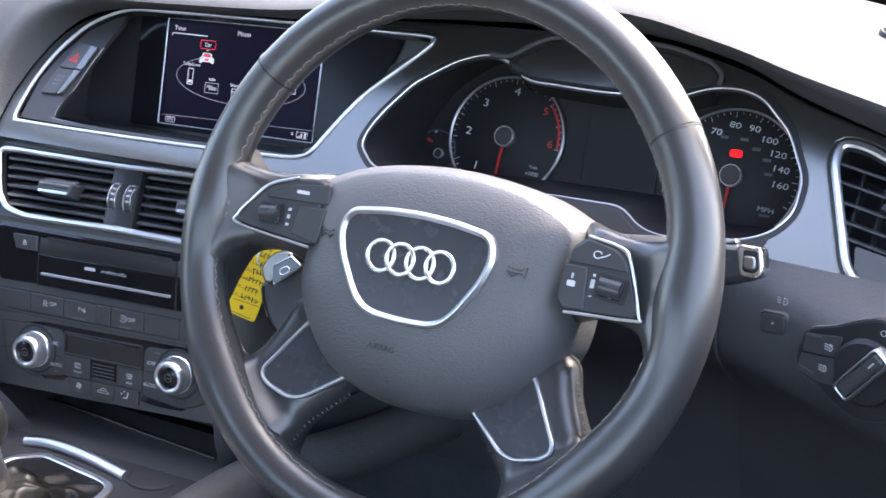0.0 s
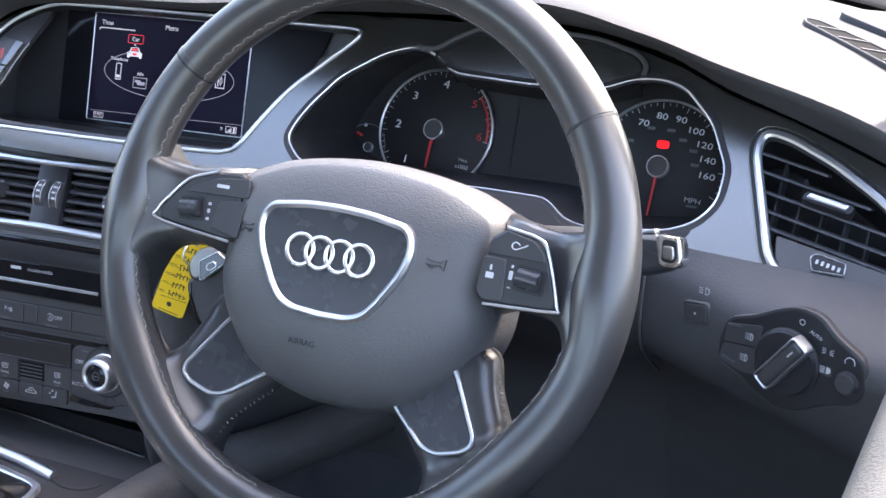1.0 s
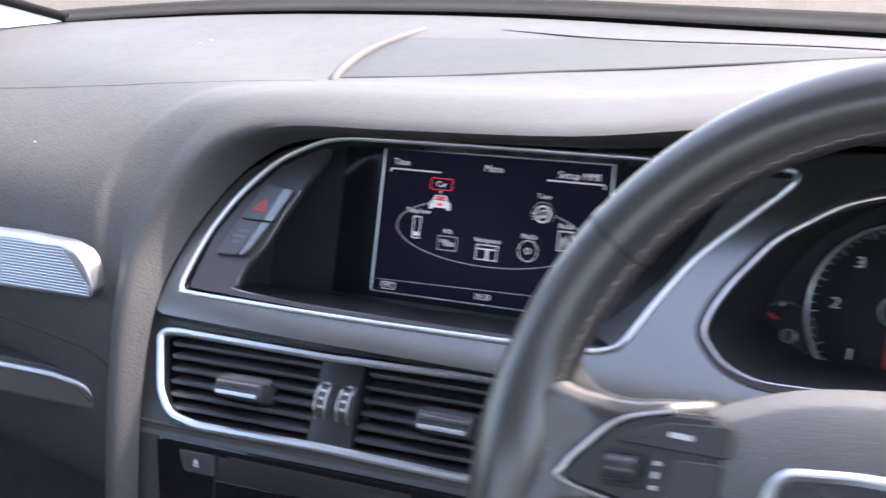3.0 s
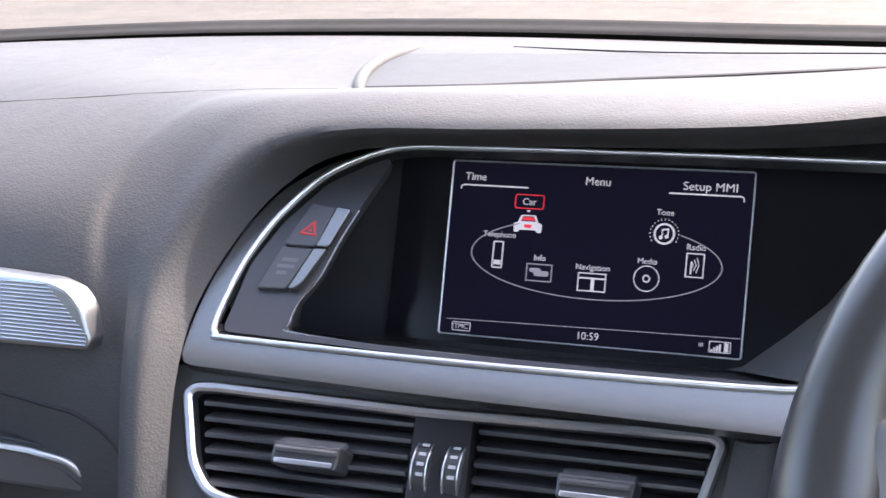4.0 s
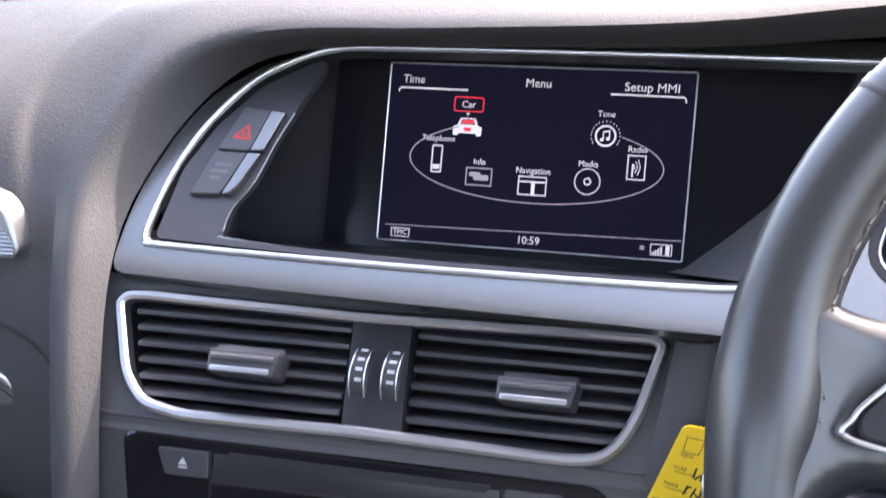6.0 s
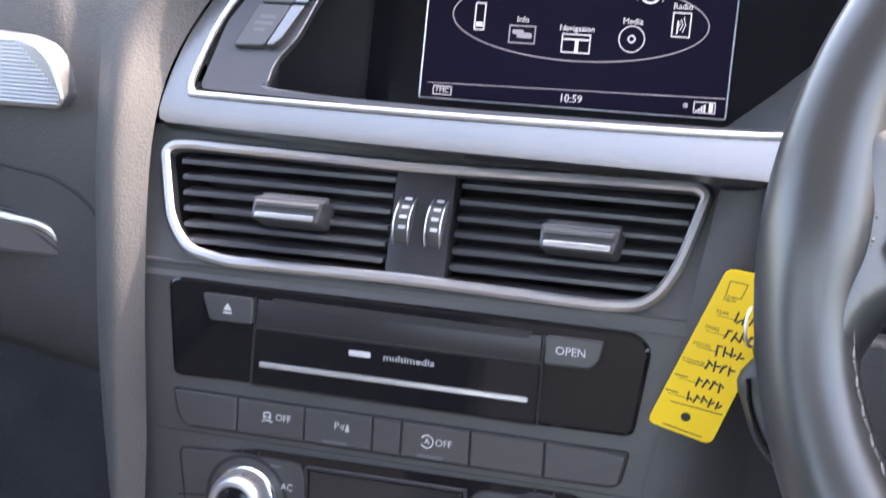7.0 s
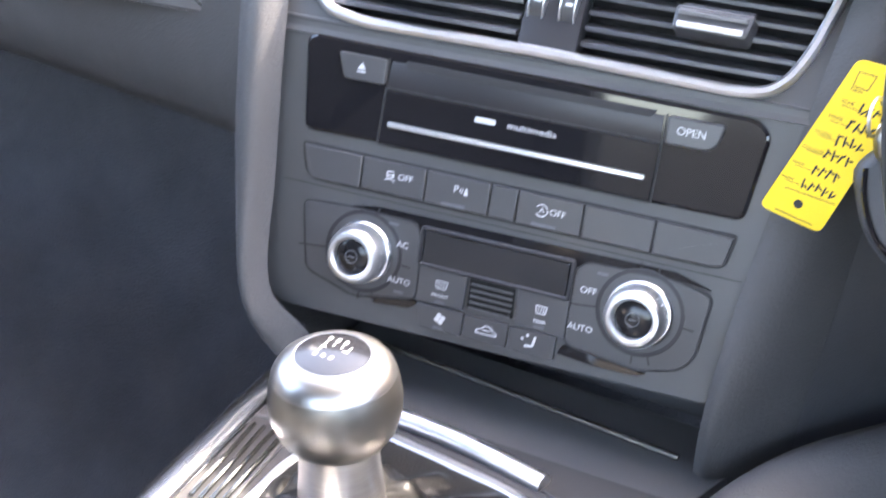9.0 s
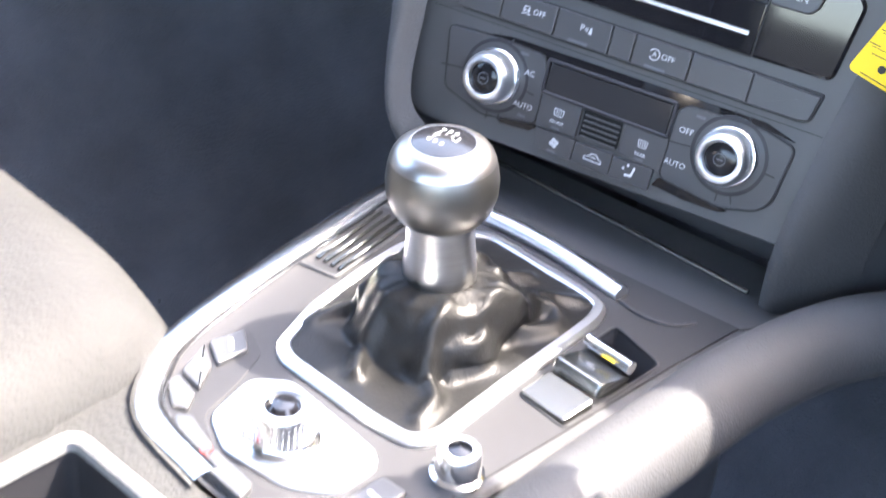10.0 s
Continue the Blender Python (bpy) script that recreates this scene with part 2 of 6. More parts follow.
def holed(outer, holes, z0, z1, warp=None, step=0):
    """A plate in millimetres with holes that go through it."""
    from mathutils.geometry import delaunay_2d_cdt
    pts, edges = [], []
    for loop in [outer, *holes]:
        k = len(pts)
        pts += [Vector(p[:2]) for p in loop]
        edges += [(k + i, k + (i + 1) % len(loop)) for i in range(len(loop))]
    if step:
        xs, ys = [p[0] for p in outer], [p[1] for p in outer]
        x = min(xs) + step / 2
        while x < max(xs):
            y = min(ys) + step / 2
            while y < max(ys):
                if inside((x, y), outer) and not any(inside((x, y), h) for h in holes):
                    pts.append(Vector((x, y)))
                y += step
            x += step
    vs, es, fs, *_ = delaunay_2d_cdt(pts, edges, [], 0, 1e-4)
    bm = bmesh.new()
    w = warp or (lambda x, y: 0)
    top = [bm.verts.new((p.x / 1000, p.y / 1000, (z1 + w(p.x, p.y)) / 1000)) for p in vs]
    for f in fs:
        c = sum((vs[i] for i in f), Vector((0, 0))) / len(f)
        if inside(c, outer) and not any(inside(c, h) for h in holes):
            bm.faces.new([top[i] for i in f])
    rim = [e for e in bm.edges if len(e.link_faces) == 1]
    low = {}
    for e in rim:
        for v in e.verts:
            if v not in low:
                low[v] = bm.verts.new((v.co.x, v.co.y, v.co.z - (z1 - z0) / 1000))
    for e in rim:
        a, b = e.verts
        bm.faces.new((a, b, low[b], low[a]))
    for v in [v for v in bm.verts if not v.link_faces]:
        bm.verts.remove(v)
    return bm


def tube(path, radius, closed=False, n=10, flat=1.0, up=None):
    """A round or flattened bar along a path in metres; radius may be a list."""
    p = [Vector(q) for q in path]
    bm, loops, last = bmesh.new(), [], None
    for i in range(len(p)):
        a = p[i - 1] if (closed or i) else p[0]
        b = p[(i + 1) % len(p)] if (closed or i < len(p) - 1) else p[-1]
        t = (b - a).normalized()
        ref = Vector(up) if up else (last if last else Vector((0, 0, 1)) if abs(t.z) < 0.9 else Vector((1, 0, 0)))
        s = (ref - t * ref.dot(t)).normalized()
        last = s
        q = t.cross(s)
        r = radius[i] if isinstance(radius, (list, tuple)) else radius
        loops.append([bm.verts.new(p[i] + s * math.cos(2 * math.pi * k / n) * r * flat + q * math.sin(2 * math.pi * k / n) * r) for k in range(n)])
    m = len(loops)
    for i in range(m if closed else m - 1):
        a, b = loops[i], loops[(i + 1) % m]
        for k in range(n):
            bm.faces.new((a[k], a[(k + 1) % n], b[(k + 1) % n], b[k]))
    if not closed:
        bm.faces.new(loops[0][::-1]), bm.faces.new(loops[-1])
    return bm


def loft(rows, nu=4, nv=4):
    """A smooth sheet through a grid of points in metres."""
    fine = [smoothpath(r, nv) for r in rows]
    cols = [smoothpath([r[j] for r in fine], nu) for j in range(len(fine[0]))]
    bm = bmesh.new()
    g = [[bm.verts.new(p) for p in c] for c in cols]
    for a, b in zip(g, g[1:]):
        for i in range(len(a) - 1):
            bm.faces.new((a[i], a[i + 1], b[i + 1], b[i]))
    return bm


def lathe(profile, n=32, squash=None):
    """Radius and height pairs in millimetres, turned about z."""
    bm, loops = bmesh.new(), []
    for r, z in profile:
        loops.append([bm.verts.new((r * math.cos(2 * math.pi * k / n) / 1000, r * math.sin(2 * math.pi * k / n) / 1000, z / 1000)) for k in range(n)])
    for a, b in zip(loops, loops[1:]):
        for k in range(n):
            bm.faces.new((a[k], a[(k + 1) % n], b[(k + 1) % n], b[k]))
    bm.faces.new(loops[0]), bm.faces.new(loops[-1])
    return bm


def moved(bm, x=0, y=0, z=0, rx=0, ry=0, rz=0):
    bm.transform(pose(x / 1000, y / 1000, z / 1000, rx, ry, rz))
    return bm


def merged(*some):
    bm = bmesh.new()
    for b in some:
        me = bpy.data.meshes.new("scratch")
        b.to_mesh(me)
        b.free()
        bm.from_mesh(me)
        bpy.data.meshes.remove(me)
    return bm


def words(name, text, size, x, y, z, mat, parent, rot=0, align="CENTER", wide=1.0, label=""):
    """Raised print in a face, size and place in millimetres."""
    cu = bpy.data.curves.new("print", "FONT")
    cu.body, cu.size, cu.align_x, cu.align_y, cu.extrude = text, size / 1000, align, "CENTER", 0.00006
    cu.resolution_u = 3
    tmp = bpy.data.objects.new("print", cu)
    scene.collection.objects.link(tmp)
    bpy.context.view_layer.update()
    me = bpy.data.meshes.new_from_object(tmp.evaluated_get(bpy.context.evaluated_depsgraph_get()))
    bpy.data.objects.remove(tmp)
    bpy.data.curves.remove(cu)
    me.name = name
    me.transform(pose(x / 1000, y / 1000, z / 1000, 0, 0, rot) @ Matrix.Diagonal((wide, 1, 1, 1)))
    me.materials.clear()
    me.materials.append(mat)
    ob = new(name, me)
    ob.parent = parent
    return tagged(ob, label) if label else ob


def bars(name, rows, mat, parent, z, t=0.08):
    """Print that cannot be read: flat bars (x, y, width, height, turn)."""
    out = []
    for x, y, w, h, *turn in rows:
        out.append(moved(block(-w / 2, w / 2, -h / 2, h / 2, 0, t, t * 0.3, min(w, h) * 0.2), x, y, z, rz=turn[0] if turn else 0))
    return part(name, merged(*out), mat, parent)


def circle(r, n=24, x=0, y=0):
    return [(x + r * math.cos(2 * math.pi * k / n), y + r * math.sin(2 * math.pi * k / n)) for k in range(n)]


FACE = place((0.03, -0.06, 0.63), 48, 0)
GLASS = place((0.032, 0.001, 0.623), 19, 1.8)
STACK = place((-0.003, -0.151, 0.449), 12.6, 4.6)
VENT = place((-0.008, -0.119, 0.547), 33, 4.6)
DIALS = place((0.262, 0.018, 0.605), 28, 0)
KNEE = place((0.55, -0.145, 0.56), 5, -18)
WHEEL = place((0.342, -0.238, 0.605), 26.1, -1.9)
DECK = Matrix.Translation((0, -0.25, 0.345))
HERE = Matrix.Identity(4)

# ---- outside and car shell ----
def slab(x0, x1, y0, y1, z0, z1):
    bm = bmesh.new()
    bmesh.ops.create_cube(bm, size=1)
    bm.transform(Matrix.Translation(((x0 + x1) / 2, (y0 + y1) / 2, (z0 + z1) / 2)) @ Matrix.Diagonal((x1 - x0, y1 - y0, z1 - z0, 1)))
    return bm


def setting(name, bm, mat, label, category, smooth=35):
    ob = part(name, bm, mat, None, smooth=smooth)
    return tagged(ob, label, category, kind="structure")


_g = bmesh.new()
bmesh.ops.create_grid(_g, x_segments=40, y_segments=40, size=400)
ground = setting("ground", _g, ASPHALT, "sunlit worn tan-grey asphalt of a car park", "ground", 0)
ground.matrix_world = pose(0, 0, -0.22, 2.4, 0, 0)
for _k in range(6):
    _x = -9.2 + 2.55 * _k
    _l = part("bay_line", moved(slab(-0.05, 0.05, -2.4, 2.4, 0.0, 0.004), 0, 0, 0), LINE, ground)
    _l.matrix_local = pose(_x, 11.6, 0.004, 0, 0, -24)
setting("floor", slab(-0.79, 0.85, -2.05, 0.61, -0.05, 0.0), CARPET, "dark carpeted car floor in shade", "floor")
_plan = [((-730, -1000), (1, 0)), ((-730, -500), (1, 0)), ((-728, -150), (1, -0.1)), ((-690, 20), (0.9, -0.4)), ((-590, 130), (0.5, -0.85)), ((-430, 165), (0.1, -1)), ((-200, 170), (0, -1)), ((60, 170), (0, -1)), ((350, 170), (0, -1)), ((600, 150), (-0.3, -0.95)), ((720, 60), (-0.85, -0.5)), ((740, -150), (-1, 0)), ((740, -600), (-1, 0))]
setting("bulkhead", loft([mm([(x, y, 640), (x + 6 * u, y + 6 * v, 420), (x + 30 * u, y + 30 * v, 220), (x + 90 * u, y + 90 * v, 80), (x + 190 * u, y + 190 * v, 14), (x + 330 * u, y + 330 * v, 4)]) for (x, y), (u, v) in _plan], 4, 4), CARPET, "dark carpet lining the footwells in shade", "wall", 80)
setting("wall_left", slab(-0.84, -0.74, -2.0, 0.6, -0.05, 0.64), CARPET, "dark inner side of the passenger doors", "wall")
setting("wall_right", slab(0.80, 0.88, -2.0, 0.5, -0.05, 0.54), HARD, "dark inner side of the driver side doors", "wall")
# Unseen wall behind the camera, bumped on top to break up gloss reflections.
_rear = [(-800, -50), (850, -50), (850, 620), (690, 640), (610, 640), (590, 700), (550, 735), (400, 735), (360, 700), (345, 640), (170, 640), (140, 690), (110, 705), (-60, 705), (-90, 690), (-120, 640), (-330, 640), (-345, 700), (-385, 735), (-540, 735), (-580, 700), (-595, 640), (-800, 620)]
setting("wall_rear", plate(_rear, -50, 50, 20, 30), DOORM, "unseen grey rear wall shaped like seat backs for reflections", "wall").matrix_world = pose(0, -2.05, 0, 90, 0, 0)
setting("ceiling", slab(-0.62, 0.62, -1.75, -0.34, 1.12, 1.16), LINING, "pale fabric car headlining", "ceiling")
for _s in (-1, 1):
    setting("roof_pillar", tube([(_s * 0.79, 0.18, 0.64), (_s * 0.70, -0.06, 0.86), (_s * 0.58, -0.36, 1.14)], 0.052, n=16, flat=1.2), HARD, "dark plastic windscreen pillar", "pillar", 60)
    setting("roof_pillar", tube([(_s * 0.80, -0.95, 0.0), (_s * 0.78, -0.95, 0.66), (_s * 0.62, -1.05, 1.14)], 0.045, flat=1.6), HARD, "dark plastic door pillar", "pillar")
SILL = [(-840, 60, 662), (-700, 172, 690), (-480, 317, 698), (-190, 354, 701), (60, 324, 701), (215, 294, 702), (370, 257, 701), (500, 207, 692), (620, 152, 682), (720, 87, 667), (850, -20, 650)]
setting("cowl", loft([mm([(x, y, z + 1.5), (x, y + 6, z + 4), (x * 1.02, y + 30, z + 5), (x * 1.04, y + 56, z + 5), (x * 1.06, y + 80, z - 40)]) for x, y, z in SILL], 4, 3), BAND, "black band along the windscreen's foot", "seal", 60)

_trim = [[(-597, 256, 700), (-597, 254, 699), (-597, 252, 697)], [(-640, 230, 717), (-640, 215, 707), (-632, 203, 697)], [(-665, 190, 740), (-672, 165, 718), (-668, 140, 697)],
         [(-700, 110, 805), (-722, 80, 770), (-728, 50, 705)], [(-645, -130, 965), (-672, -150, 935), (-690, -160, 900)], [(-575, -360, 1130), (-600, -380, 1110), (-620, -390, 1090)]]
setting("pillar_trim", loft([mm(r) for r in _trim], 4, 4), LINING, "pale sunlit trim on the passenger windscreen pillar", "trim", 60)
setting("pillar_seal", tube(smoothpath(mm([r[0] for r in _trim]), 5), 0.0055, n=10), BAND, "thin black seal along the windscreen pillar", "seal", 60)

# ---- dashboard ----
dash = thing("dashboard", HERE, "dark grey grained soft-touch car dashboard with a rounded cowl", "dashboard")
# stations along the rounded edge: inner edge, front, top, foot, middle, far side
RIDGE = [
    [(-84, -174, 345), (-87, -180, 334), (-92, -166, 325), (-94, -120, 318), (-105, 60, 150), (-130, 300, -10)],
    [(-98, -184, 374), (-101, -192, 357), (-104, -180, 344), (-107, -130, 338), (-118, 60, 240), (-140, 300, 240)],
    [(-119, -186, 396), (-127, -197, 388), (-132, -182, 382), (-135, -130, 380), (-138, 60, 390), (-170, 300, 390)],
    [(-127, -168, 448), (-136, -182, 446), (-151, -168, 444), (-157, -136, 440), (-250, -84, 425), (-800, 30, 405)],
    [(-134, -147, 523), (-145, -160, 523), (-163, -145, 524), (-171, -121, 524), (-265, -104, 526), (-800, -15, 530)],
    [(-145, -113, 581), (-158, -127, 586), (-177, -112, 591), (-192, -100, 593), (-280, -96, 598), (-800, -40, 600)],
    [(-146, -76, 617), (-162, -91, 628), (-182, -74, 640), (-212, -66, 646), (-290, -58, 652), (-800, 0, 645)],
    [(-128, -35, 654), (-140, -57, 671), (-160, -28, 688), (-197, -5, 690), (-270, 40, 690), (-700, 170, 690)],
    [(-90, -16, 673), (-92, -43, 687), (-100, -12, 700), (-124, 33, 698), (-170, 120, 690), (-480, 315, 697)],
    [(0, -12, 678), (0, -47, 692), (0, -10, 703), (0, 34, 701), (0, 120, 693), (-190, 352, 699)],
    [(120, -8, 682), (120, -60, 700), (120, -8, 708), (123, 36, 705), (130, 120, 697), (60, 322, 699)],
    [(220, 0, 690), (220, -56, 711), (220, 0, 718), (223, 41, 714), (230, 120, 704), (215, 292, 700)],
    [(370, 6, 694), (370, -40, 718), (370, 15, 722), (370, 51, 717), (370, 120, 704), (370, 255, 699)],
    [(455, -4, 684), (455, -54, 708), (460, 10, 712), (463, 47, 709), (470, 120, 700), (500, 205, 690)],
    [(513, -25, 668), (515, -64, 694), (520, 5, 699), (527, 37, 698), (540, 100, 693), (620, 150, 680)],
    [(613, -49, 641), (615, -82, 671), (625, -10, 675), (637, 14, 673), (660, 60, 675), (720, 85, 665)],
    [(700, -78, 606), (700, -98, 628), (710, -40, 642), (720, -30, 646), (740, -10, 650), (780, 35, 650)],
]
part("dash_top", loft([mm(r) for r in RIDGE], 5, 5), SOFT, dash, smooth=60)

part("scuttle", loft([[Vector((p[0] / 1000, p[1] / 1000, p[2] / 1000)), Vector((p[0] / 1000, p[1] / 1000 + 0.02, p[2] / 1000 - 0.06)), Vector((p[0] / 1000, 0.6, 0.3))] for p in (r[5] for r in RIDGE[6:])], 3, 3), HARD, dash, smooth=60)

# silver fascia with the display pocket, the dials and the side vent cut out
POCKET = rounded([(-162, -55), (-162, -30), (-160, -10), (-152, 16), (-136, 43), (-114, 59), (-94, 65), (11, 68), (158, 70), (193, 70), (189, 60), (173, 38), (154, 12), (141, -16), (131, -43), (112, -49), (-42, -54)], 7, 3)
BINNACLE = rounded([(170, -29), (172, -14), (178, 2), (193, 29), (221, 53), (243, 62), (260, 59), (282, 43), (339, 41), (393, 43), (416, 55), (436, 57), (453, 52), (477, 28), (494, -6), (494, -31), (484, -47), (468, -56), (440, -60), (416, -63), (399, -60), (382, -46), (338, -46), (205, -51), (186, -45)], 8, 3)
SIDE = rounded([(509, 10), (511, 26), (528, 24), (560, 9), (591, -11), (620, -36), (616, -74), (602, -77), (542, -74), (533, -62)], 8, 3)
FASCIA = [(-174, -73), (-177, -51), (-176, -21), (-171, 7), (-158, 34), (-138, 52), (-110, 66), (-80, 74), (0, 79), (100, 81), (160, 83), (220, 86), (330, 88), (400, 82), (445, 68), (489, 48), (528, 36), (600, 6), (690, -45), (690, -100), (609, -89), (535, -82), (485, -78), (440, -84), (380, -82), (250, -80), (190, -75), (150, -70.5), (60, -71.5), (-60, -73)]
fascia = thing("trim_panel", FACE, "satin silver-grey dashboard trim panel around display and dials", "trim panel")
part("panel", holed(rounded(FASCIA, 6, 2), [POCKET, BINNACLE, SIDE], -6, 0, warp=lambda x, y: -0.007 * max(0, -62 - y) ** 2 if x < 250 else 0, step=9), ALU, fascia)
_pe = [(60, -52.5), (112, -50), (124, -47.5), (132, -42), (142, -17), (155, 11), (174, 37), (190, 58), (194.5, 67), (190, 71.3), (158, 71.2), (80, 70.5), (11, 69.5), (-60, 68), (-94, 66.5), (-114, 60.5), (-137, 44.5), (-153.5, 17), (-161.5, -10), (-163.5, -32), (-163.5, -50), (-160, -55.5), (-150, -56.5), (-42, -55.5)]
part("pocket_edge", tube([(x / 1000, y / 1000, 0.0004) for x, y in smoothloop(_pe, 4)], 0.0016, True, n=12, up=(0, 0, 1)), CHROME, fascia, "polished chrome edging")
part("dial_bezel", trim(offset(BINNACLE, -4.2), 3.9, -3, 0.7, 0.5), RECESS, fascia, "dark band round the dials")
part("dial_edge", trim(offset(BINNACLE, -0.4), 1.4, -3, 1.0, 0.5), CHROME, fascia, "thin chrome edging")


def funnel(outline, back, way=(0, 1, -0.13), frame_m=FACE, drop=0.0):
    """The walls from an outline in a face to a plane behind it, and the closing plate."""
    bm = bmesh.new()
    way, inv = Vector(way).normalized(), back.inverted()
    a, b = [], []
    for x, y in outline:
        p = frame_m @ Vector((x / 1000, y / 1000, -0.002))
        fall = (way - Vector((0, 0, drop if y < -30 else 0))).normalized()
        l, d = inv @ p, inv.to_3x3() @ fall
        q = p + fall * max(0.001, -l.z / d.z)
        a.append(bm.verts.new(p)), b.append(bm.verts.new(q))
    for i in range(len(a)):
        j = (i + 1) % len(a)
        bm.faces.new((a[i], a[j], b[j], b[i]))
    bm.faces.new(b)
    return bm


pocket = part("pocket_liner", funnel(POCKET, GLASS @ Matrix.Translation((0, 0, -0.004)), drop=0.14), LINER, dash, "gloss black display pocket", smooth=25)
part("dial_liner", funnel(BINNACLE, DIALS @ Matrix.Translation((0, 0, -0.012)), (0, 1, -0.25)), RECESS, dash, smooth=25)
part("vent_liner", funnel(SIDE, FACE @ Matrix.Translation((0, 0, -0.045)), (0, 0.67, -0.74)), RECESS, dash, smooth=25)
part("dial_ledge", plate(rounded([(300, -49.5), (340, -49), (381, -49), (398, -63), (416, -66.5), (440, -63.5), (466, -59.5), (484, -51), (474, -72), (456, -85), (380, -83), (312, -81), (296, -70)], 5, 3), -3, 1.0, 0.8), RECESS, fascia, "dark ledge below the dials")
# dark bodies behind and below the panels
part("core", merged(slab(-0.13, 0.13, -0.10, 0.3, 0.34, 0.50), slab(-0.1, 0.7, -0.03, 0.3, 0.36, 0.53), slab(-0.79, 0.8, 0.14, 0.58, 0.57, 0.60)), HARD, dash)
part("side_bolster", loft([mm(r) for r in [
    [(124, -98, 572), (118, -124, 520), (108, -146, 447), (103, -162, 385), (100, -150, 325)],
    [(132, -104, 574), (126, -126, 520), (116, -146, 447), (110, -165, 385), (106, -152, 325)],
    [(141, -105, 576), (138, -123, 520), (129, -140, 447), (122, -155, 385), (117, -144, 323)],
    [(150, -98, 578), (152, -108, 520), (147, -121, 447), (141, -127, 385), (137, -117, 322)]]], 4, 4), SOFT, dash, "soft grained side bolster", smooth=60)
part("knee_panel", loft([mm(r) for r in [
    [(146, -95, 577), (148, -108, 520), (143, -122, 445), (137, -128, 385), (133, -118, 320)],
    [(170, -102, 578), (180, -108, 520), (190, -100, 450), (190, -80, 390), (190, -50, 330)],
    [(300, -118, 576), (300, -112, 530), (300, -90, 470), (300, -60, 400), (300, -40, 330)],
    [(490, -120, 580), (490.5, -125, 545), (492, -118, 518), (496, -85, 480), (496, -50, 330)],
    [(530, -100, 580), (530, -105, 545), (530, -98, 518), (530, -76, 480), (530, -45, 330)]]], 4, 4), HARD, dash, smooth=60)
part("side_panel", loft([mm(r) for r in [
    [(492, -110, 588), (492, -122, 570), (492, -128, 545), (494, -124, 518), (500, -95, 490), (500, -50, 330)],
    [(530, -112, 587), (530, -134, 569), (530, -141, 545), (530, -138, 516), (530, -108, 482), (530, -55, 330)],
    [(570, -114, 586), (570, -148, 566), (570, -156, 545), (570, -152, 512), (570, -122, 476), (570, -60, 330)],
    [(640, -116, 584), (640, -171, 562), (640, -179, 542), (640, -175, 505), (640, -150, 468), (640, -70, 330)],
    [(780, -120, 575), (780, -205, 550), (780, -214, 535), (780, -205, 490), (780, -175, 450), (780, -80, 330)]]], 4, 4), HARD, dash, smooth=60)
part("panel_joint", tube(smoothpath(mm([(492, -113, 588), (492, -125, 570), (492, -131, 545), (493, -127.5, 520), (498, -104, 494)]), 4), 0.0011, n=8), MATTE, dash)
VISOR = [(262, 52), (265, 61), (272, 67), (283, 75), (295, 80), (325, 83), (355, 83), (382, 81), (400, 76), (412, 72), (420, 64), (420, 57), (393, 44), (339, 42), (282, 44)]
visor = part("dial_visor", rings(rounded(VISOR, 6, 3), [(0, -4), (0, 2.0), (1.2, 2.6), (3, -6), (7, -32)]), BAND, dash, "dark inner visor")
visor.matrix_local = FACE
part("visor_edge", tube(smoothpath(mm([(246, 62, 0.5), (256, 60, 1.5), (265, 62, 2.5), (272, 68, 3), (283, 76, 3), (295, 81, 3), (325, 84, 3), (355, 84, 3), (382, 82, 3), (400, 77, 3), (412, 73, 3), (421, 65, 2.5), (421, 57, 1)]), 4), 0.0019, n=10), SOFT, visor, "dark grey rounded edge")
def slope(x, y):
    return max(0, x + 60) * 0.028 + max(0, y - 200) * 0.018 - max(0, 200 - y) * 0.024


lid = thing("dash_lid", HERE, "flat grey lid with a raised lip in the dash top", "lid")
LIDO = rounded([(-146, 90), (-72, 114), (0, 140), (65, 158), (148, 187), (236, 217), (146, 238), (3, 258), (-120, 290), (-190, 298), (-186, 215), (-168, 150)], 6, 3)
part("panel", rings(LIDO, [(0, 680), (0, 693.6), (1.2, 694.4)], warp=slope), LIDM, lid, "smooth grey lid")
part("lip", tube(smoothpath(mm([(-138, 76, 685), (-146, 92, 691), (-168, 146, 694), (-187, 215, 695), (-195, 288, 695)])), 0.0042, n=12), SOFT, lid)

part("rear_joint", tube(smoothpath([(x / 1000, y / 1000, (695.6 + slope(x, y)) / 1000) for x, y in ((-120, 292), (3, 260), (146, 240), (236, 219))], 6), 0.0006, n=8), INK, lid)
def laid(p0, p1, p2):
    """A frame that lies on the dash top: origin p0, x towards p1, y towards p2."""
    from mathutils.bvhtree import BVHTree
    me = bpy.data.objects["dash_top"].data
    tree = BVHTree.FromPolygons([v.co[:] for v in me.vertices], [p.vertices[:] for p in me.polygons])
    q = [tree.ray_cast(Vector((x / 1000, y / 1000, 1.0)), Vector((0, 0, -1)))[0] for x, y in (p0, p1, p2)]
    u = (q[1] - q[0]).normalized()
    n = u.cross(q[2] - q[0]).normalized()
    m = Matrix((u, n.cross(u), n)).transposed().to_4x4()
    m.translation = q[0] + n * 0.0025
    return m


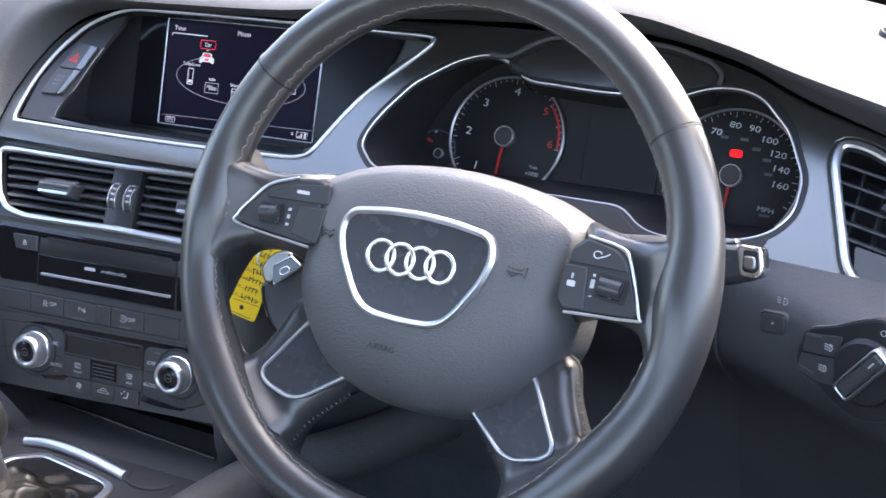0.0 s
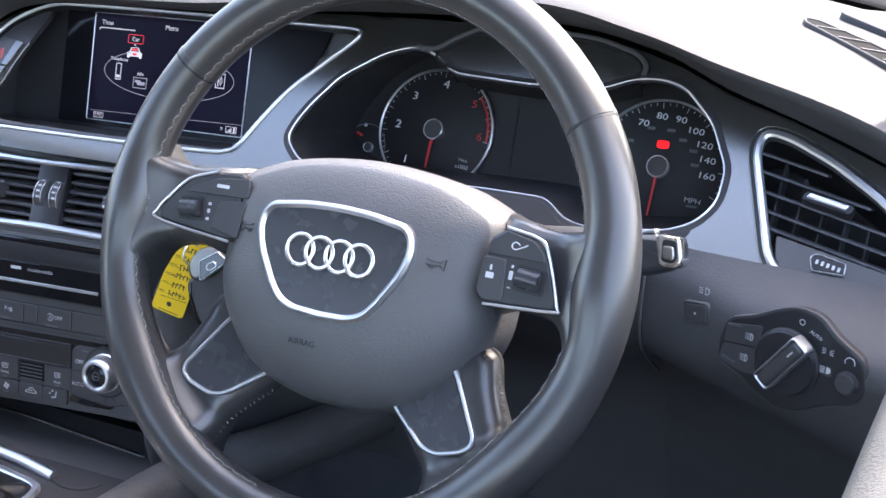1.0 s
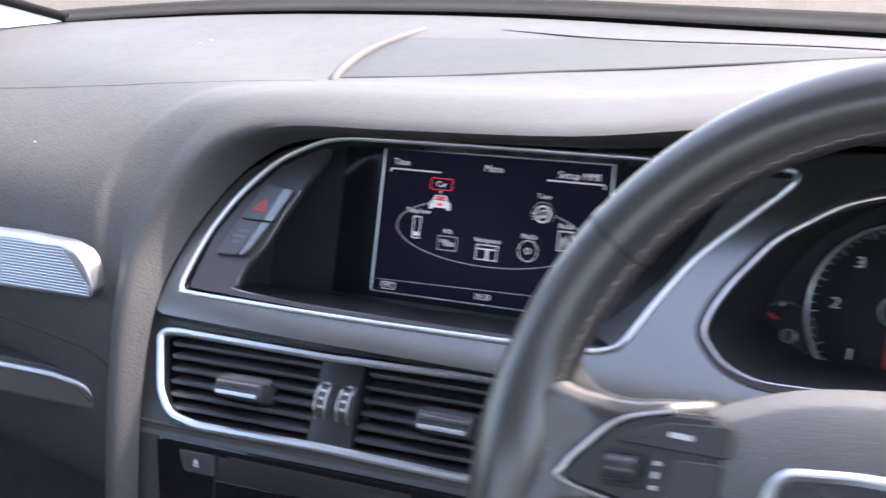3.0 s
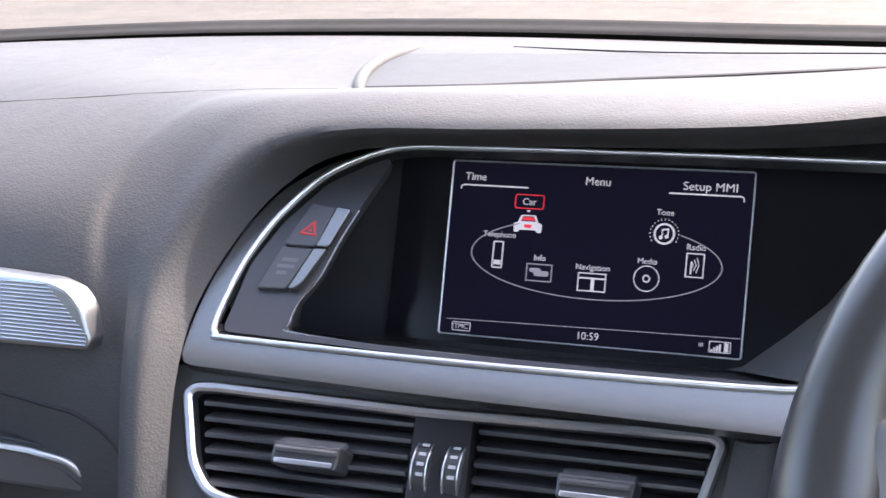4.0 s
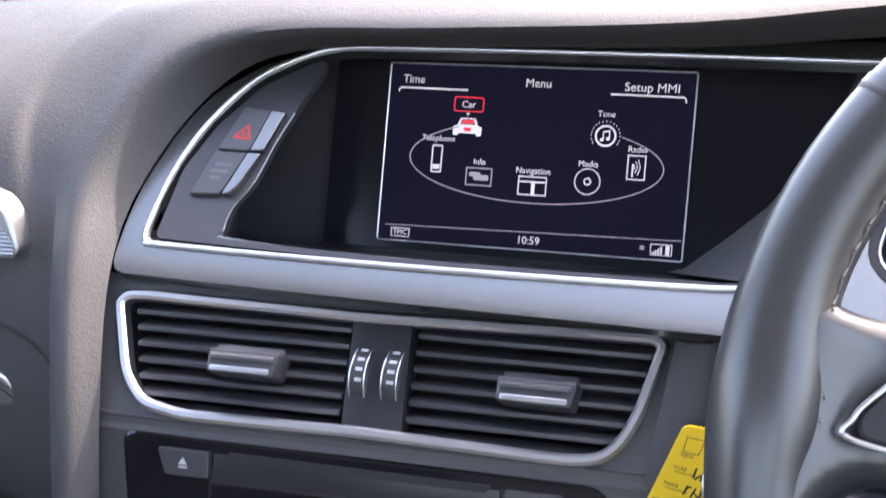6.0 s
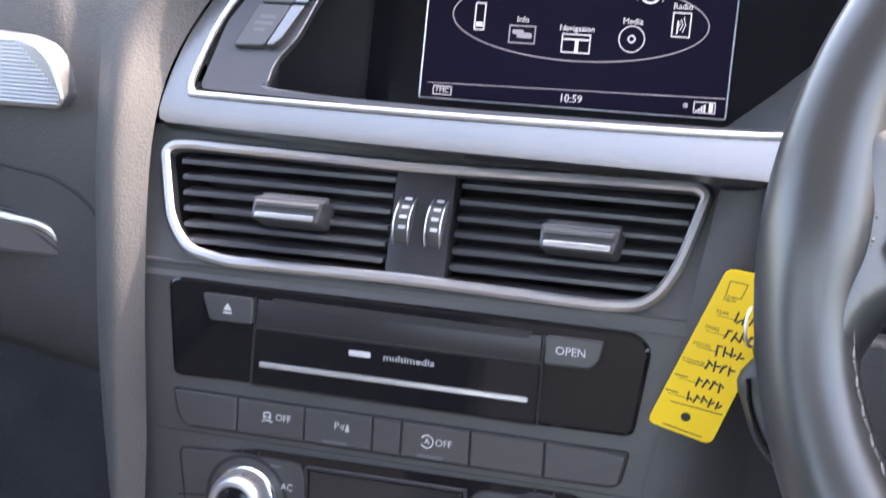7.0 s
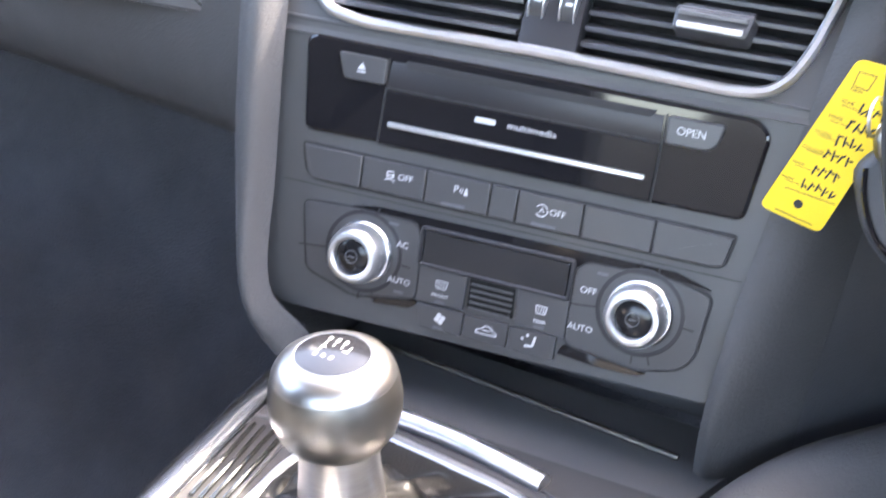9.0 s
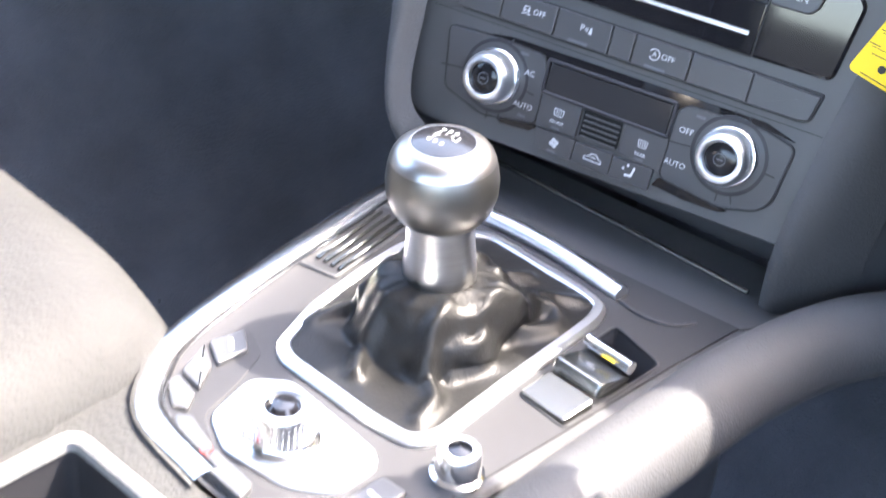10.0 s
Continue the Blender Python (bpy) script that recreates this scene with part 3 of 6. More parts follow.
defrost = thing("defrost_vent", laid((542, 64), (600, 22), (566, 92)), "dark slotted window demister vent in the dash top", "vent")
part("slot", plate(rounded([(-8, 5), (-2, 12), (40, 19), (170, 25), (170, 1), (0, 0)], 4), -10, 0.6, 0.4), BAND, defrost)
part("slot_edge", trim(rounded([(-11, 5), (-4, 14.5), (40, 22), (172, 28), (172, -2), (-1, -2.5)], 4), 2.0, -5, 1.2, 0.5), SOFT, defrost)
for _k in range(7):
    part("slat", moved(block(-1.0, 1.0, -11, 11, -2, 1.6, 0.4, 0.6), 14 + 21 * _k, 9 + 0.6 * _k, 0, rz=-31), SOFT, defrost)
cap = thing("speaker_lid", laid((556, 112), (620, 66), (580, 140)), "smooth grey lid beside the demister vent", "lid")
part("panel", plate(rounded([(-14, 20), (-4, 0), (150, 0), (150, 60), (0, 60)], 10), -8, 2.6, 1.2), LIDM, cap)
door = thing("car_door", HERE, "pale grey door lining with a padded armrest", "door")
part("lining", slab(0.755, 0.80, -0.95, 0.25, 0.0, 0.565), DOORM, door)
part("armrest", tube(smoothpath([(0.72, -0.12, 0.585), (0.715, -0.28, 0.587), (0.713, -0.5, 0.589), (0.712, -0.85, 0.59)], 5), [0.03] + [0.058] * 15, n=24, flat=0.6, up=(0, 0, 1)), ARMREST, door, "pale grey padded armrest")

# ---- display ----
display = thing("display", GLASS, "lit dark infotainment display showing a menu in a pocket", "display")
part("glass", holed(rounded([(-111, -52), (76, -52), (96, -37), (114, -20), (128, 1), (140, 22), (150, 47), (-111, 47)], 2), [], -3.5, -0.6), DGLASS, display, "gloss black glass")
part("panel", plate(rounded([(-80.6, 43), (76, 44), (76, -46), (-80, -47)], 1.5), -2, 0, 0.3), SCREEN, display, "lit dark blue-black screen")
part("edge", trim(rounded([(-81.8, 44.3), (77.2, 45.2), (77.2, -47.2), (-81.2, -48.4)], 2), 0.9, -1, 0.5, 0.3), CHROME, display, "thin bright bezel line")

cheek = part("pocket_cheek", holed(rounded([(-159, -52), (-159, -12), (-150, 15), (-134, 41), (-113, 56), (-104, 60), (-103, 54), (-109, 32), (-114.5, 8), (-118, -16), (-124.5, -31), (-124.5, -46), (-121, -49), (-42, -50), (112, -46.5), (129, -44), (129, -46), (112, -48.5), (-42, -53)], 4, 3), [], -6, -1.5), LINER, dash, "dark satin cheek beside the display")
cheek.matrix_local = FACE
part("cheek_edge", tube(smoothpath(mm([(-110.5, 26, -2.2), (-114.5, 8, -2.2), (-118, -16, -2.2), (-124, -31, -2.2), (-124.3, -44, -2.2), (-119, -48.5, -2.2), (-42, -50, -2.5), (112, -46.5, -2.5), (129, -44, -2.5)]), 4), 0.0008, n=8), ALU, cheek, "thin satin edge")
hazard = thing("hazard_switch", FACE, "dark hazard light switch with a red triangle and silver edge", "switch")
part("upper_key", plate(rounded([(-143.5, 0), (-137, 27), (-122, 25), (-125.5, 0)], 2), -4, 1.2, 0.8), BUTTON, hazard)
part("lower_key", plate(rounded([(-149, -27), (-144, -1), (-126, -1), (-132, -26)], 2), -4, 1.2, 0.8), BUTTON, hazard)
part("upper_edge", plate(rounded([(-125, 0), (-121.5, 25), (-113, 24), (-117.5, 0)], 1.5), -4, 2.0, 0.8), ALU, hazard, "satin silver edge")
part("lower_edge", plate(rounded([(-131, -26), (-125.5, -1), (-118, -1), (-124, -22), (-127, -26)], 1.5), -4, 2.0, 0.8), ALU, hazard, "satin silver edge")
part("red_triangle", trim([(-137.5, 7), (-127.0, 6), (-130.5, 16)], 1.3, 1.1, 1.6, 0.3), REDP, hazard, "red warning triangle")
part("red_mark", rings(offset([(-137.5, 7), (-127.0, 6), (-130.5, 16)], 2.4), [(0, 1.2), (0, 1.4)]), REDP, hazard)
bars("faint_print", [(-136, -9, 9, 2.2), (-137, -13, 10, 2.2), (-138, -17, 6, 2.2)], FAINT, hazard, 1.25)

_bm = bmesh.new()
_a = [_bm.verts.new(FACE @ Vector((x / 1000, y / 1000, -0.003))) for x, y in ((126, -44), (131, -42), (141, -16), (154, 12), (173, 38), (189, 60))]
_b = [_bm.verts.new(GLASS @ Vector((x / 1000, y / 1000, 0.0008))) for x, y in ((70, -52), (78, -50), (98, -33), (115, -17), (129, 3), (142, 24))]
for _k in range(5):
    _bm.faces.new((_a[_k], _a[_k + 1], _b[_k + 1], _b[_k]))
part("pocket_wall", _bm, POCKETM, dash, "satin silver slanting pocket wall", smooth=60)

# menu on the display
U = 0.05
words("screen_word", "Time", 5.8, -68, 35.6, U, GLOW, display)
words("screen_word", "Menu", 6.0, -1.8, 36.1, U, GLOW, display)
words("screen_word", "Setup MMI", 6.0, 55.3, 36.2, U, GLOW, display, wide=1.05)
for _a, _b, _y in ((-74.5, -38.6, 31.2), (35, 71, 32.4)):
    _u = part("underline", moved(block(_a, _b, -0.4, 0.4, 0, 0.1, 0.02, 0.3), 0, _y, U), GLOW, display)
for _p in ([(-74.5, 31.2), (-75.6, 30.4), (-75.6, 29.0)], [(71, 32.4), (72.0, 31.6), (72.2, 29.8)]):
    part("underline_hook", tube([(x / 1000, y / 1000, (U + 0.1) / 1000) for x, y in _p], 0.0004, n=6), GLOW, display)
words("screen_word", "Car", 5.0, -37.3, 23.8, U, GLOW, display)
part("red_box", trim(rounded(rect(-45.2, -29.3, 20.2, 27.8), 1.6), 0.5, 0, 0.15, 0.05), GLOWRED, display)
part("pointer", rings([(-38.4, 19.6), (-36.2, 19.6), (-37.3, 18.2)], [(0, U), (0, U + 0.1)]), GLOW, display)
for _t, _x, _y, _w in (("Telephone", -52, 5.9, 1.0), ("Info", -29, -4.9, 1.0), ("Navigation", -0.6, -7.8, 1.0), ("Media", 27, -2.6, 1.0), ("Radio", 50.8, 5.9, 1.0), ("Tone", 34, 22.4, 1.0)):
    words("screen_word", _t, 4.2, _x, _y, U, GLOW, display, wide=_w)
_e = [(-1.2 + 65.4 * math.cos(radians(t)), -3.6 + 20.3 * math.sin(radians(t)), 0.1) for t in range(128, 412, 4)]
part("menu_ellipse", tube(mm(_e), 0.00032, n=6), GLOWGREY, display)
part("car_sign", merged(rings(rounded([(-44.5, 8), (-44.8, 12.5), (-42.5, 13.2), (-41, 17), (-33, 17), (-31.6, 13.2), (-29.4, 12.5), (-29.6, 8), (-32, 8), (-32.4, 9.2), (-41.6, 9.2), (-42, 8)], 0.6, 2), [(0, U), (0, U + 0.1)])), GLOW, display)
part("car_glass", rings([(-41.0, 13.7), (-40.0, 16.4), (-34.0, 16.4), (-33.0, 13.7)], [(0, U + 0.11), (0, U + 0.13)]), SCREEN, display)
part("car_window", merged(rings([(-40.6, 14.2), (-39.8, 16.0), (-34.2, 16.0), (-33.4, 14.2)], [(0, U + 0.12), (0, U + 0.16)]), moved(block(-2.0, 2.0, -0.9, 0.9, 0, 0.05, 0.01, 0.4), -37, 11.2, U + 0.12)), GLOWRED, display)
part("phone_sign", trim(rounded(rect(-54.9, -49.1, -11.6, 2.6), 1), 0.7, 0, 0.15, 0.05), GLOW, display)
part("phone_keys", moved(block(-1.9, 1.9, -1.2, 1.2, 0, 0.1, 0.02, 0.3), -52, -8.6, U), GLOW, display)
part("info_sign", merged(trim(rect(-35.8, -21.8, -17.0, -7.8), 0.6, 0, 0.15, 0.05), moved(block(-4, 4, -1.4, 1.4, 0, 0.1, 0.02, 1.2), -27.6, -12.8, U), moved(block(-3, 3, -1.1, 1.1, 0, 0.1, 0.02, 1.0), -31, -11.2, U)), GLOWGREY, display)
part("map_sign", trim(rect(-8, 6.8, -20, -10.4), 0.6, 0, 0.15, 0.05), GLOW, display)
part("map_roads", merged(block(-7.2, 6, -13.6, -12.8, 0, 0.1, 0.02, 0.1), block(-1.0, 0.8, -19.6, -13, 0, 0.12, 0.02, 0.1)), GLOW, display)
part("disc_sign", merged(trim(circle(6.6, 32, 27.2, -11.2), 0.5, 0, 0.15, 0.05), trim(circle(2.0, 20, 27.2, -11.2), 0.7, 0, 0.15, 0.05)), GLOW, display)
part("radio_sign", merged(trim(rect(46.2, 55.4, -9, 3.2), 0.6, 0, 0.15, 0.05), moved(block(-0.4, 0.4, -3, 3, 0, 0.1, 0.02, 0.1), 49, -4.4, U), *[tube([((50.2 + 1.3 * j) / 1000 - 0.0006 * abs(k - 2), (-2.8 + (k - 2) * (0.9 + 0.5 * j)) / 1000, 0.0001) for k in range(5)], 0.00022, n=5) for j in range(3)]), GLOW, display)
part("tone_sign", merged(trim(circle(5.4, 32, 34.3, 11.8), 1.0, 0, 0.15, 0.05), *[moved(block(-0.2, 0.2, -0.4, 0.4, 0, 0.1, 0.02, 0.05), 34.3 + 7.2 * math.cos(radians(a)), 11.8 + 7.2 * math.sin(radians(a)), U) for a in range(-30, 216, 15)]), GLOW, display)
part("note_sign", merged(moved(block(-0.3, 0.3, -2, 2, 0, 0.1, 0.02, 0.1), 33.2, 11.8, U), moved(block(-0.3, 0.3, -2, 2, 0, 0.1, 0.02, 0.1), 36.2, 12.4, U), moved(block(-1.7, 1.7, -0.4, 0.4, 0, 0.1, 0.02, 0.1), 34.7, 14, U, rz=10), rings(circle(1, 12, 32.6, 9.9), [(0, U), (0, U + 0.1)]), rings(circle(1, 12, 35.6, 10.5), [(0, U), (0, U + 0.1)])), GLOW, display)
part("status_line", moved(block(-77, 76, -0.2, 0.2, 0, 0.1, 0.02, 0.05), 0, -38.4, U, rz=1.2), GLOWGREY, display)
part("tmc_box", trim(rounded(rect(-73.4, -63.2, -45.9, -41.2), 0.8), 0.45, 0, 0.15, 0.05), GLOW, display)
words("screen_word", "TMC", 3.7, -68.4, -43.5, U, GLOW, display)
words("screen_word", "10:59", 5.4, -0.2, -42.7, U, GLOW, display)
part("signal_box", trim(rounded(rect(61, 71.6, -44.6, -39), 0.6), 0.4, 0, 0.15, 0.05), GLOW, display)
part("signal_steps", merged(*[block(62 + 1.3 * k, 62.9 + 1.3 * k, -44, -43 + 0.9 * k, 0, 0.12, 0.02, 0.05) for k in range(4)], block(68.4, 70.4, -44, -39.6, 0, 0.12, 0.02, 0.05)), GLOW, display)
words("screen_word", "*", 6, 57, -42.6, U, GLOW, display)

# ---- centre vents ----
vents = thing("air_vent", VENT, "black centre air vent pair with a bright chrome surround", "air vent", "air vents")
VO = rounded([(-133, 24), (-128, 30), (-118, 31), (-8, 29), (125, 31), (131, 26), (123, -5), (116, -20), (107, -28), (92, -30), (0, -28), (-88, -29), (-110, -25), (-122, -11)], 7, 3)
part("surround", holed([(-147, 38), (148, 38), (143, 20), (131, -36), (-133, -36), (-142, 10)], [offset(VO, 3)], -8, -2.5), MATTE, vents)
part("chrome_frame", trim(VO, 5.0, -6, 1.8, 1.4), CHROME, vents, "satin chrome frame")
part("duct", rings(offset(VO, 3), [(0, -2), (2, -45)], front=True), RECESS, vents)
part("divider", plate([(-12, 27), (16, 27), (18, -26), (-10, -26)], -12, -0.5, 0.6), PODKEY, vents)
for _x0, _x1 in ((-124, -12), (17, 124)):
    for _k in range(7):
        _y = 23 - 7.6 * _k
        _a = _x0 + (0 if _x0 > 0 else max(0, 6 - _y * 0.25)) + 1
        _b = _x1 - (0 if _x1 < 0 else max(0, 5 - _y * 0.22)) - 1
        part("blade", moved(plate(rounded([(_a, -5.5), (_b, -5.5), (_b, 5.5), (_a, 5.5)], 1.5, 2), -1.1, 1.1, 0.5), 0, _y, -9, rx=-62), BLADE, vents)
for _x in (-4.5, 10.5):
    part("thumbwheel", moved(lathe([(13, -3.3), (13.5, -3.0), (13.5, 3.0), (13, 3.3)], 40), _x, 1, -9, ry=90, rz=-2), BUTTON, vents)
    for _e in (-3.5, 3.5):
        part("thumbwheel_edge", moved(lathe([(12.4, -0.35), (13.8, -0.3), (13.95, 0), (13.8, 0.3), (12.4, 0.35)], 40), _x + _e, 1, -9, ry=90, rz=-2), CHROME, vents, "thin chrome wheel edge")
for _x in (-4.5, 10.5):
    for k in range(5):
        part("thumbwheel_mark", moved(block(-1.7, 1.7, -0.8, 0.8, 0, 0.2, 0.05, 0.2), _x + 0.8 - 0.12 * k, 11 - 4.6 * k, 4.75 - 0.9 * (k - 2) ** 2, rx=(k - 2) * 18), PRINT, vents, "pale printed mark")
for _x in (-58.5, 77):
    _t = part("tab", moved(plate(rounded([(-17, -6), (16, -6.5), (18, 5), (-17, 5)], 2), -6, 9, 1.5), _x, -0.5, 0), BUTTON, vents)
    # top face in a lighter grey than the tab body
    part("tab_top", moved(plate(rounded([(-15.5, -7), (15.5, -7), (17, 6), (-16, 6)], 2), -1, 1, 0.6), _x, 4.2, 4.5, rx=-58), TABTOP, _t, "lighter grey top face")
    part("tab_strip", moved(block(-15, 14, -1.2, 1.2, 0, 1.2, 0.3, 0.6), _x, -4.6, 8.4), CHROME, _t, "bright strip")

# ---- media player ----
base = thing("stack_panel", STACK, "matte black centre stack panel", "panel")
part("panel", plate(rounded([(-138, 76), (124, 75), (109, -58), (105, -66.5), (-118, -71), (-136, -60)], 4), -30, -1.0, 0.8), MATTE, base)
media = thing("media_player", STACK, "gloss black disc player panel with a bright strip", "media player")
part("bezel", plate(rounded([(-119, 66), (-114, 69), (103, 67), (110, 61), (105, 21), (62, 20.5), (-74, 21.5), (-115, 20.5)], 5), -3, 0.6, 1.9), GLOSS, media)
part("slot_panel", plate([(-72, 62), (62, 61), (62, 49), (-73, 49)], 0, 1.0, 0.4), PODKEY, media, "satin dark slot panel")
part("disc_slot", plate(rounded([(-65, 63.4), (-63, 59.8), (56, 59.2), (58.5, 62.6)], 1), 0, 1.35, 0.2), INK, media, "dark disc slot")
part("drawer", plate(rounded([(-73, 48), (62.5, 48), (62, 21.5), (-74, 22)], 1), 0, 1.3, 0.5), GLOSS, media)
part("bright_strip", block(-70, 58, 30.6, 33.2, 1, 2.4, 0.5, 1), CHROME, media, "bright satin strip")
part("drawer_gap", merged(trim(rounded([(-74, 49), (63.4, 49), (62.9, 20.5), (-75, 21)], 1.2), 0.9, 0, 0.95, 0.1), block(62.7, 63.5, 49, 62, 0, 1.1, 0.1, 0.2), block(-73.8, -73.1, 49, 63, 0, 1.1, 0.1, 0.2)), INK, media, "dark gap round the drawer")
bars("maker_mark", [(-21, 42.7, 10.5, 2.6)], PRINT, media, 1.3)
words("print", "multimedia", 4.3, 2.4, 42.5, 1.35, PRINT, media, wide=1.28)
part("eject_button", plate(rounded([(-100, 62.5), (-74, 62.5), (-74, 50), (-96, 50)], 2), 0, 2.2, 0.7), BUTTON, media)
part("open_button", plate(rounded([(63.8, 61.8), (90, 61.9), (88.4, 53), (84.5, 48.9), (64.1, 48.6)], 2.2), 0, 2.6, 1.1), BUTTON, media)
words("open_print", "OPEN", 5.2, 75.5, 55.6, 2.65, PRINT, media)
part("eject_sign", merged(rings([(-89, 55.6), (-84.6, 55.6), (-86.8, 59)], [(0, 2.2), (0, 2.3)]), moved(block(-2.2, 2.2, -0.4, 0.4, 0, 0.1, 0.02, 0.1), -86.8, 54.4, 2.2)), PRINT, media)

# ---- switch row ----
switches = thing("switch_row", STACK, "row of satin black push switches below the disc player", "switch row")
part("surround", plate(rounded([(-115, 15), (104, 14.6), (101, -0.6), (96.5, -2.8), (-106, -3.6), (-112, 1.4)], 2.5), -1.5, 0.2, 0.3), INK, switches, "dark gap round the switches")
_cuts = [-114, -80.5, -46.5, -13, 0.8, 33.2, 67, 103]
for _k in range(7):
    _a, _b = _cuts[_k] + 0.38, _cuts[_k + 1] - 0.38
    _o = [(_a, 14), (_b, 14), (_b, -1.8), (_a, -1.8)]
    if _k == 0:
        _o = [(_a, 14), (_b, 14), (_b, -2), (_a + 7, -2.6), (_a + 3, 2)]
    if _k == 6:
        _o = [(_a, 14), (_b, 13), (_b - 2.5, 0), (_b - 7, -1.6), (_a, -1.8)]
    part("switch", plate(rounded(_o, 1), -2, 1.6, 0.7), BUTTON, switches)
words("off_print", "OFF", 4.5, -57.0, 7.4, 1.65, PRINT, switches)
words("off_print", "OFF", 4.5, 21.0, 6.6, 1.65, PRINT, switches)
words("park_print", "P", 5.0, -30.4, 7.7, 1.65, PRINT, switches)

# ---- climate control ----
climate = thing("climate_control", STACK, "matte black climate panel with two chrome-ringed rotary knobs", "climate control")
part("display_window", plate(rounded([(-43, -15.5), (31, -15), (31, -32), (-43, -32)], 1.5), -1, 1.2, 0.8), DIM, climate, "unlit smoked display window")
part("display_frame", trim(rounded([(-45.4, -13.4), (33.4, -12.8), (33.4, -33.4), (-45.4, -33.4)], 2), 2.0, 0, 1.7, 0.5), PODKEY, climate, "dark display frame")
part("left_pod", plate(rounded([(-110, -14.5), (-84, -13), (-48, -13.5), (-44.5, -25), (-44, -51), (-78, -57), (-105, -49)], 4), -1, 0.8, 0.5), BUTTON, climate)
part("right_pod", plate(rounded([(34, -18), (39, -13), (81, -12), (98, -16), (95, -46), (89, -53), (70, -58), (34, -54)], 4), -1, 0.8, 0.5), BUTTON, climate)
for _x, _y in ((-74.5, -33.5), (67, -30.5)):
    part("knob_seat", moved(lathe([(21, 0), (21, 0.9), (20.2, 1.15), (15, -0.4)], 48), _x, _y, 0), PODKEY, climate, "dark round knob seat")
    part("knob_skirt", moved(lathe([(16.2, 0), (16.4, 1.2), (16.0, 3.4), (15.2, 4.2), (13.6, 4.2)], 48), _x, _y, 0), BRIGHT, climate, "bright metal skirt")
    _k = part("knob", moved(lathe([(14.6, 0), (14.6, 5), (14.2, 11.5), (13.4, 14.2), (12.0, 15.7), (10.4, 16.0), (9.3, 15.2), (8.9, 13.2)], 48), _x, _y, 0), CHROME, climate, "knurled bright metal ring")
    part("knob_face", moved(lathe([(9.1, 12.6), (8.8, 13.4), (7.6, 14.0), (4, 14.7), (0.2, 14.9)], 32), _x, _y, 0), CAPM, _k, "dark glass knob face")
    part("face_mark", moved(merged(trim(circle(3.4, 24), 0.5, 14.4, 15.0, 0.1), block(-1.8, 1.8, -0.35, 0.35, 14.6, 15.05, 0.05, 0.1)), _x, _y, 0), FAINT, _k)
    for _q in range(48):
        _a = 2 * math.pi * _q / 48
        part("knurl", moved(block(-0.25, 0.25, -0.3, 0.3, 4.5, 11, 0.1, 0.1), _x + 14.35 * math.cos(_a), _y + 14.35 * math.sin(_a), 0, rz=math.degrees(_a)), CHROME, _k)
part("sensor_grille", plate(rounded([(-17, -33), (6, -33), (6.5, -49), (-17, -49)], 1), -1, 0.4, 0.4), BAND, climate)
for _k in range(5):
    part("grille_bar", block(-16, 5.6, -37.0 - 3 * _k, -36.0 - 3 * _k, 0.2, 1.1, 0.3, 0.4), MATTE, climate)
part("front_button", plate(rounded([(-43.5, -33), (-18.5, -33), (-18.5, -50.5), (-43.5, -51.5)], 1.5), -1, 1.1, 0.5), BUTTON, climate)
part("rear_button", plate(rounded([(8, -33), (33.5, -33), (33.5, -52), (8, -50)], 1.5), -1, 1.1, 0.5), BUTTON, climate)
for _a, _b in ((-43, -17.8), (-17.2, 5.6), (6.2, 30)):
    part("mode_button", plate(rounded([(_a, -52.5), (_b, -51.5), (_b, -64), (_a + (3 if _a < -40 else 0), -64)], 1.5), -1, 1.1, 0.5), BUTTON, climate)
for _t, _x, _y, _s in (("AC", -54, -25.5, 4.6), ("AUTO", -53.5, -44, 4.4), ("OFF", 41.5, -26, 4.6), ("AUTO", 40.5, -44.5, 4.4), ("FRONT", -31, -46.3, 2.7), ("REAR", 20.5, -46.6, 2.7)):
    words("print", _t, _s, _x, _y, 1.15, PRINT, climate)

for _o in ([(-110, -14.5), (-84, -13), (-48, -13.5), (-44.5, -25), (-44, -51), (-78, -57), (-105, -49)], [(34, -18), (39, -13), (81, -12), (98, -16), (95, -46), (89, -53), (70, -58), (34, -54)]):
    part("pod_gap", trim(offset(rounded(_o, 4), -0.9), 0.9, -1, 0.5, 0.1), INK, climate, "dark gap round the switch pod")
for _x, _y in ((-74.5, -33.5), (67, -30.5)):
    for _a, _r in ((8, 22), (-14, 22), (96, 34), (180, 23), (200, 23), (-96, 24)):
        part("split_line", moved(block(-0.4, 0.4, 20, _r + 2, 0.7, 1.0, 0.05, 0.1), _x, _y, 0, rz=_a), INK, climate)
part("gloss_band", holed(rounded([(-84, -12), (-70, -9.6), (80, -8), (98, -13), (81, -11.5), (40, -12.5), (33, -17), (33, -33), (-44, -33), (-47.5, -13)], 1.5, 2), [], -1, 0.35), GLOSS, climate)
part("gloss_lip", plate(rounded([(-69, -55.4), (-44, -52), (-43, -53.6), (-47, -56.6), (-66, -58.2)], 1.2), -1, 0.35, 0.2), GLOSS, climate)
part("gloss_foot", plate(rounded([(33.5, -54.8), (70, -58.6), (75, -58.8), (70, -61), (50, -61.5), (31, -60)], 1.2), -1, 0.35, 0.2), GLOSS, climate)
for _x, _y in ((-53, -49.6), (-31, -49.6), (20.5, -49.4), (-30, -62.6), (-60, -16), (47, -16.4)):
    part("button_light", moved(block(-2.6, 2.6, -0.7, 0.7, 0, 0.15, 0.04, 0.3), _x, _y, 1.12), FAINT, climate)
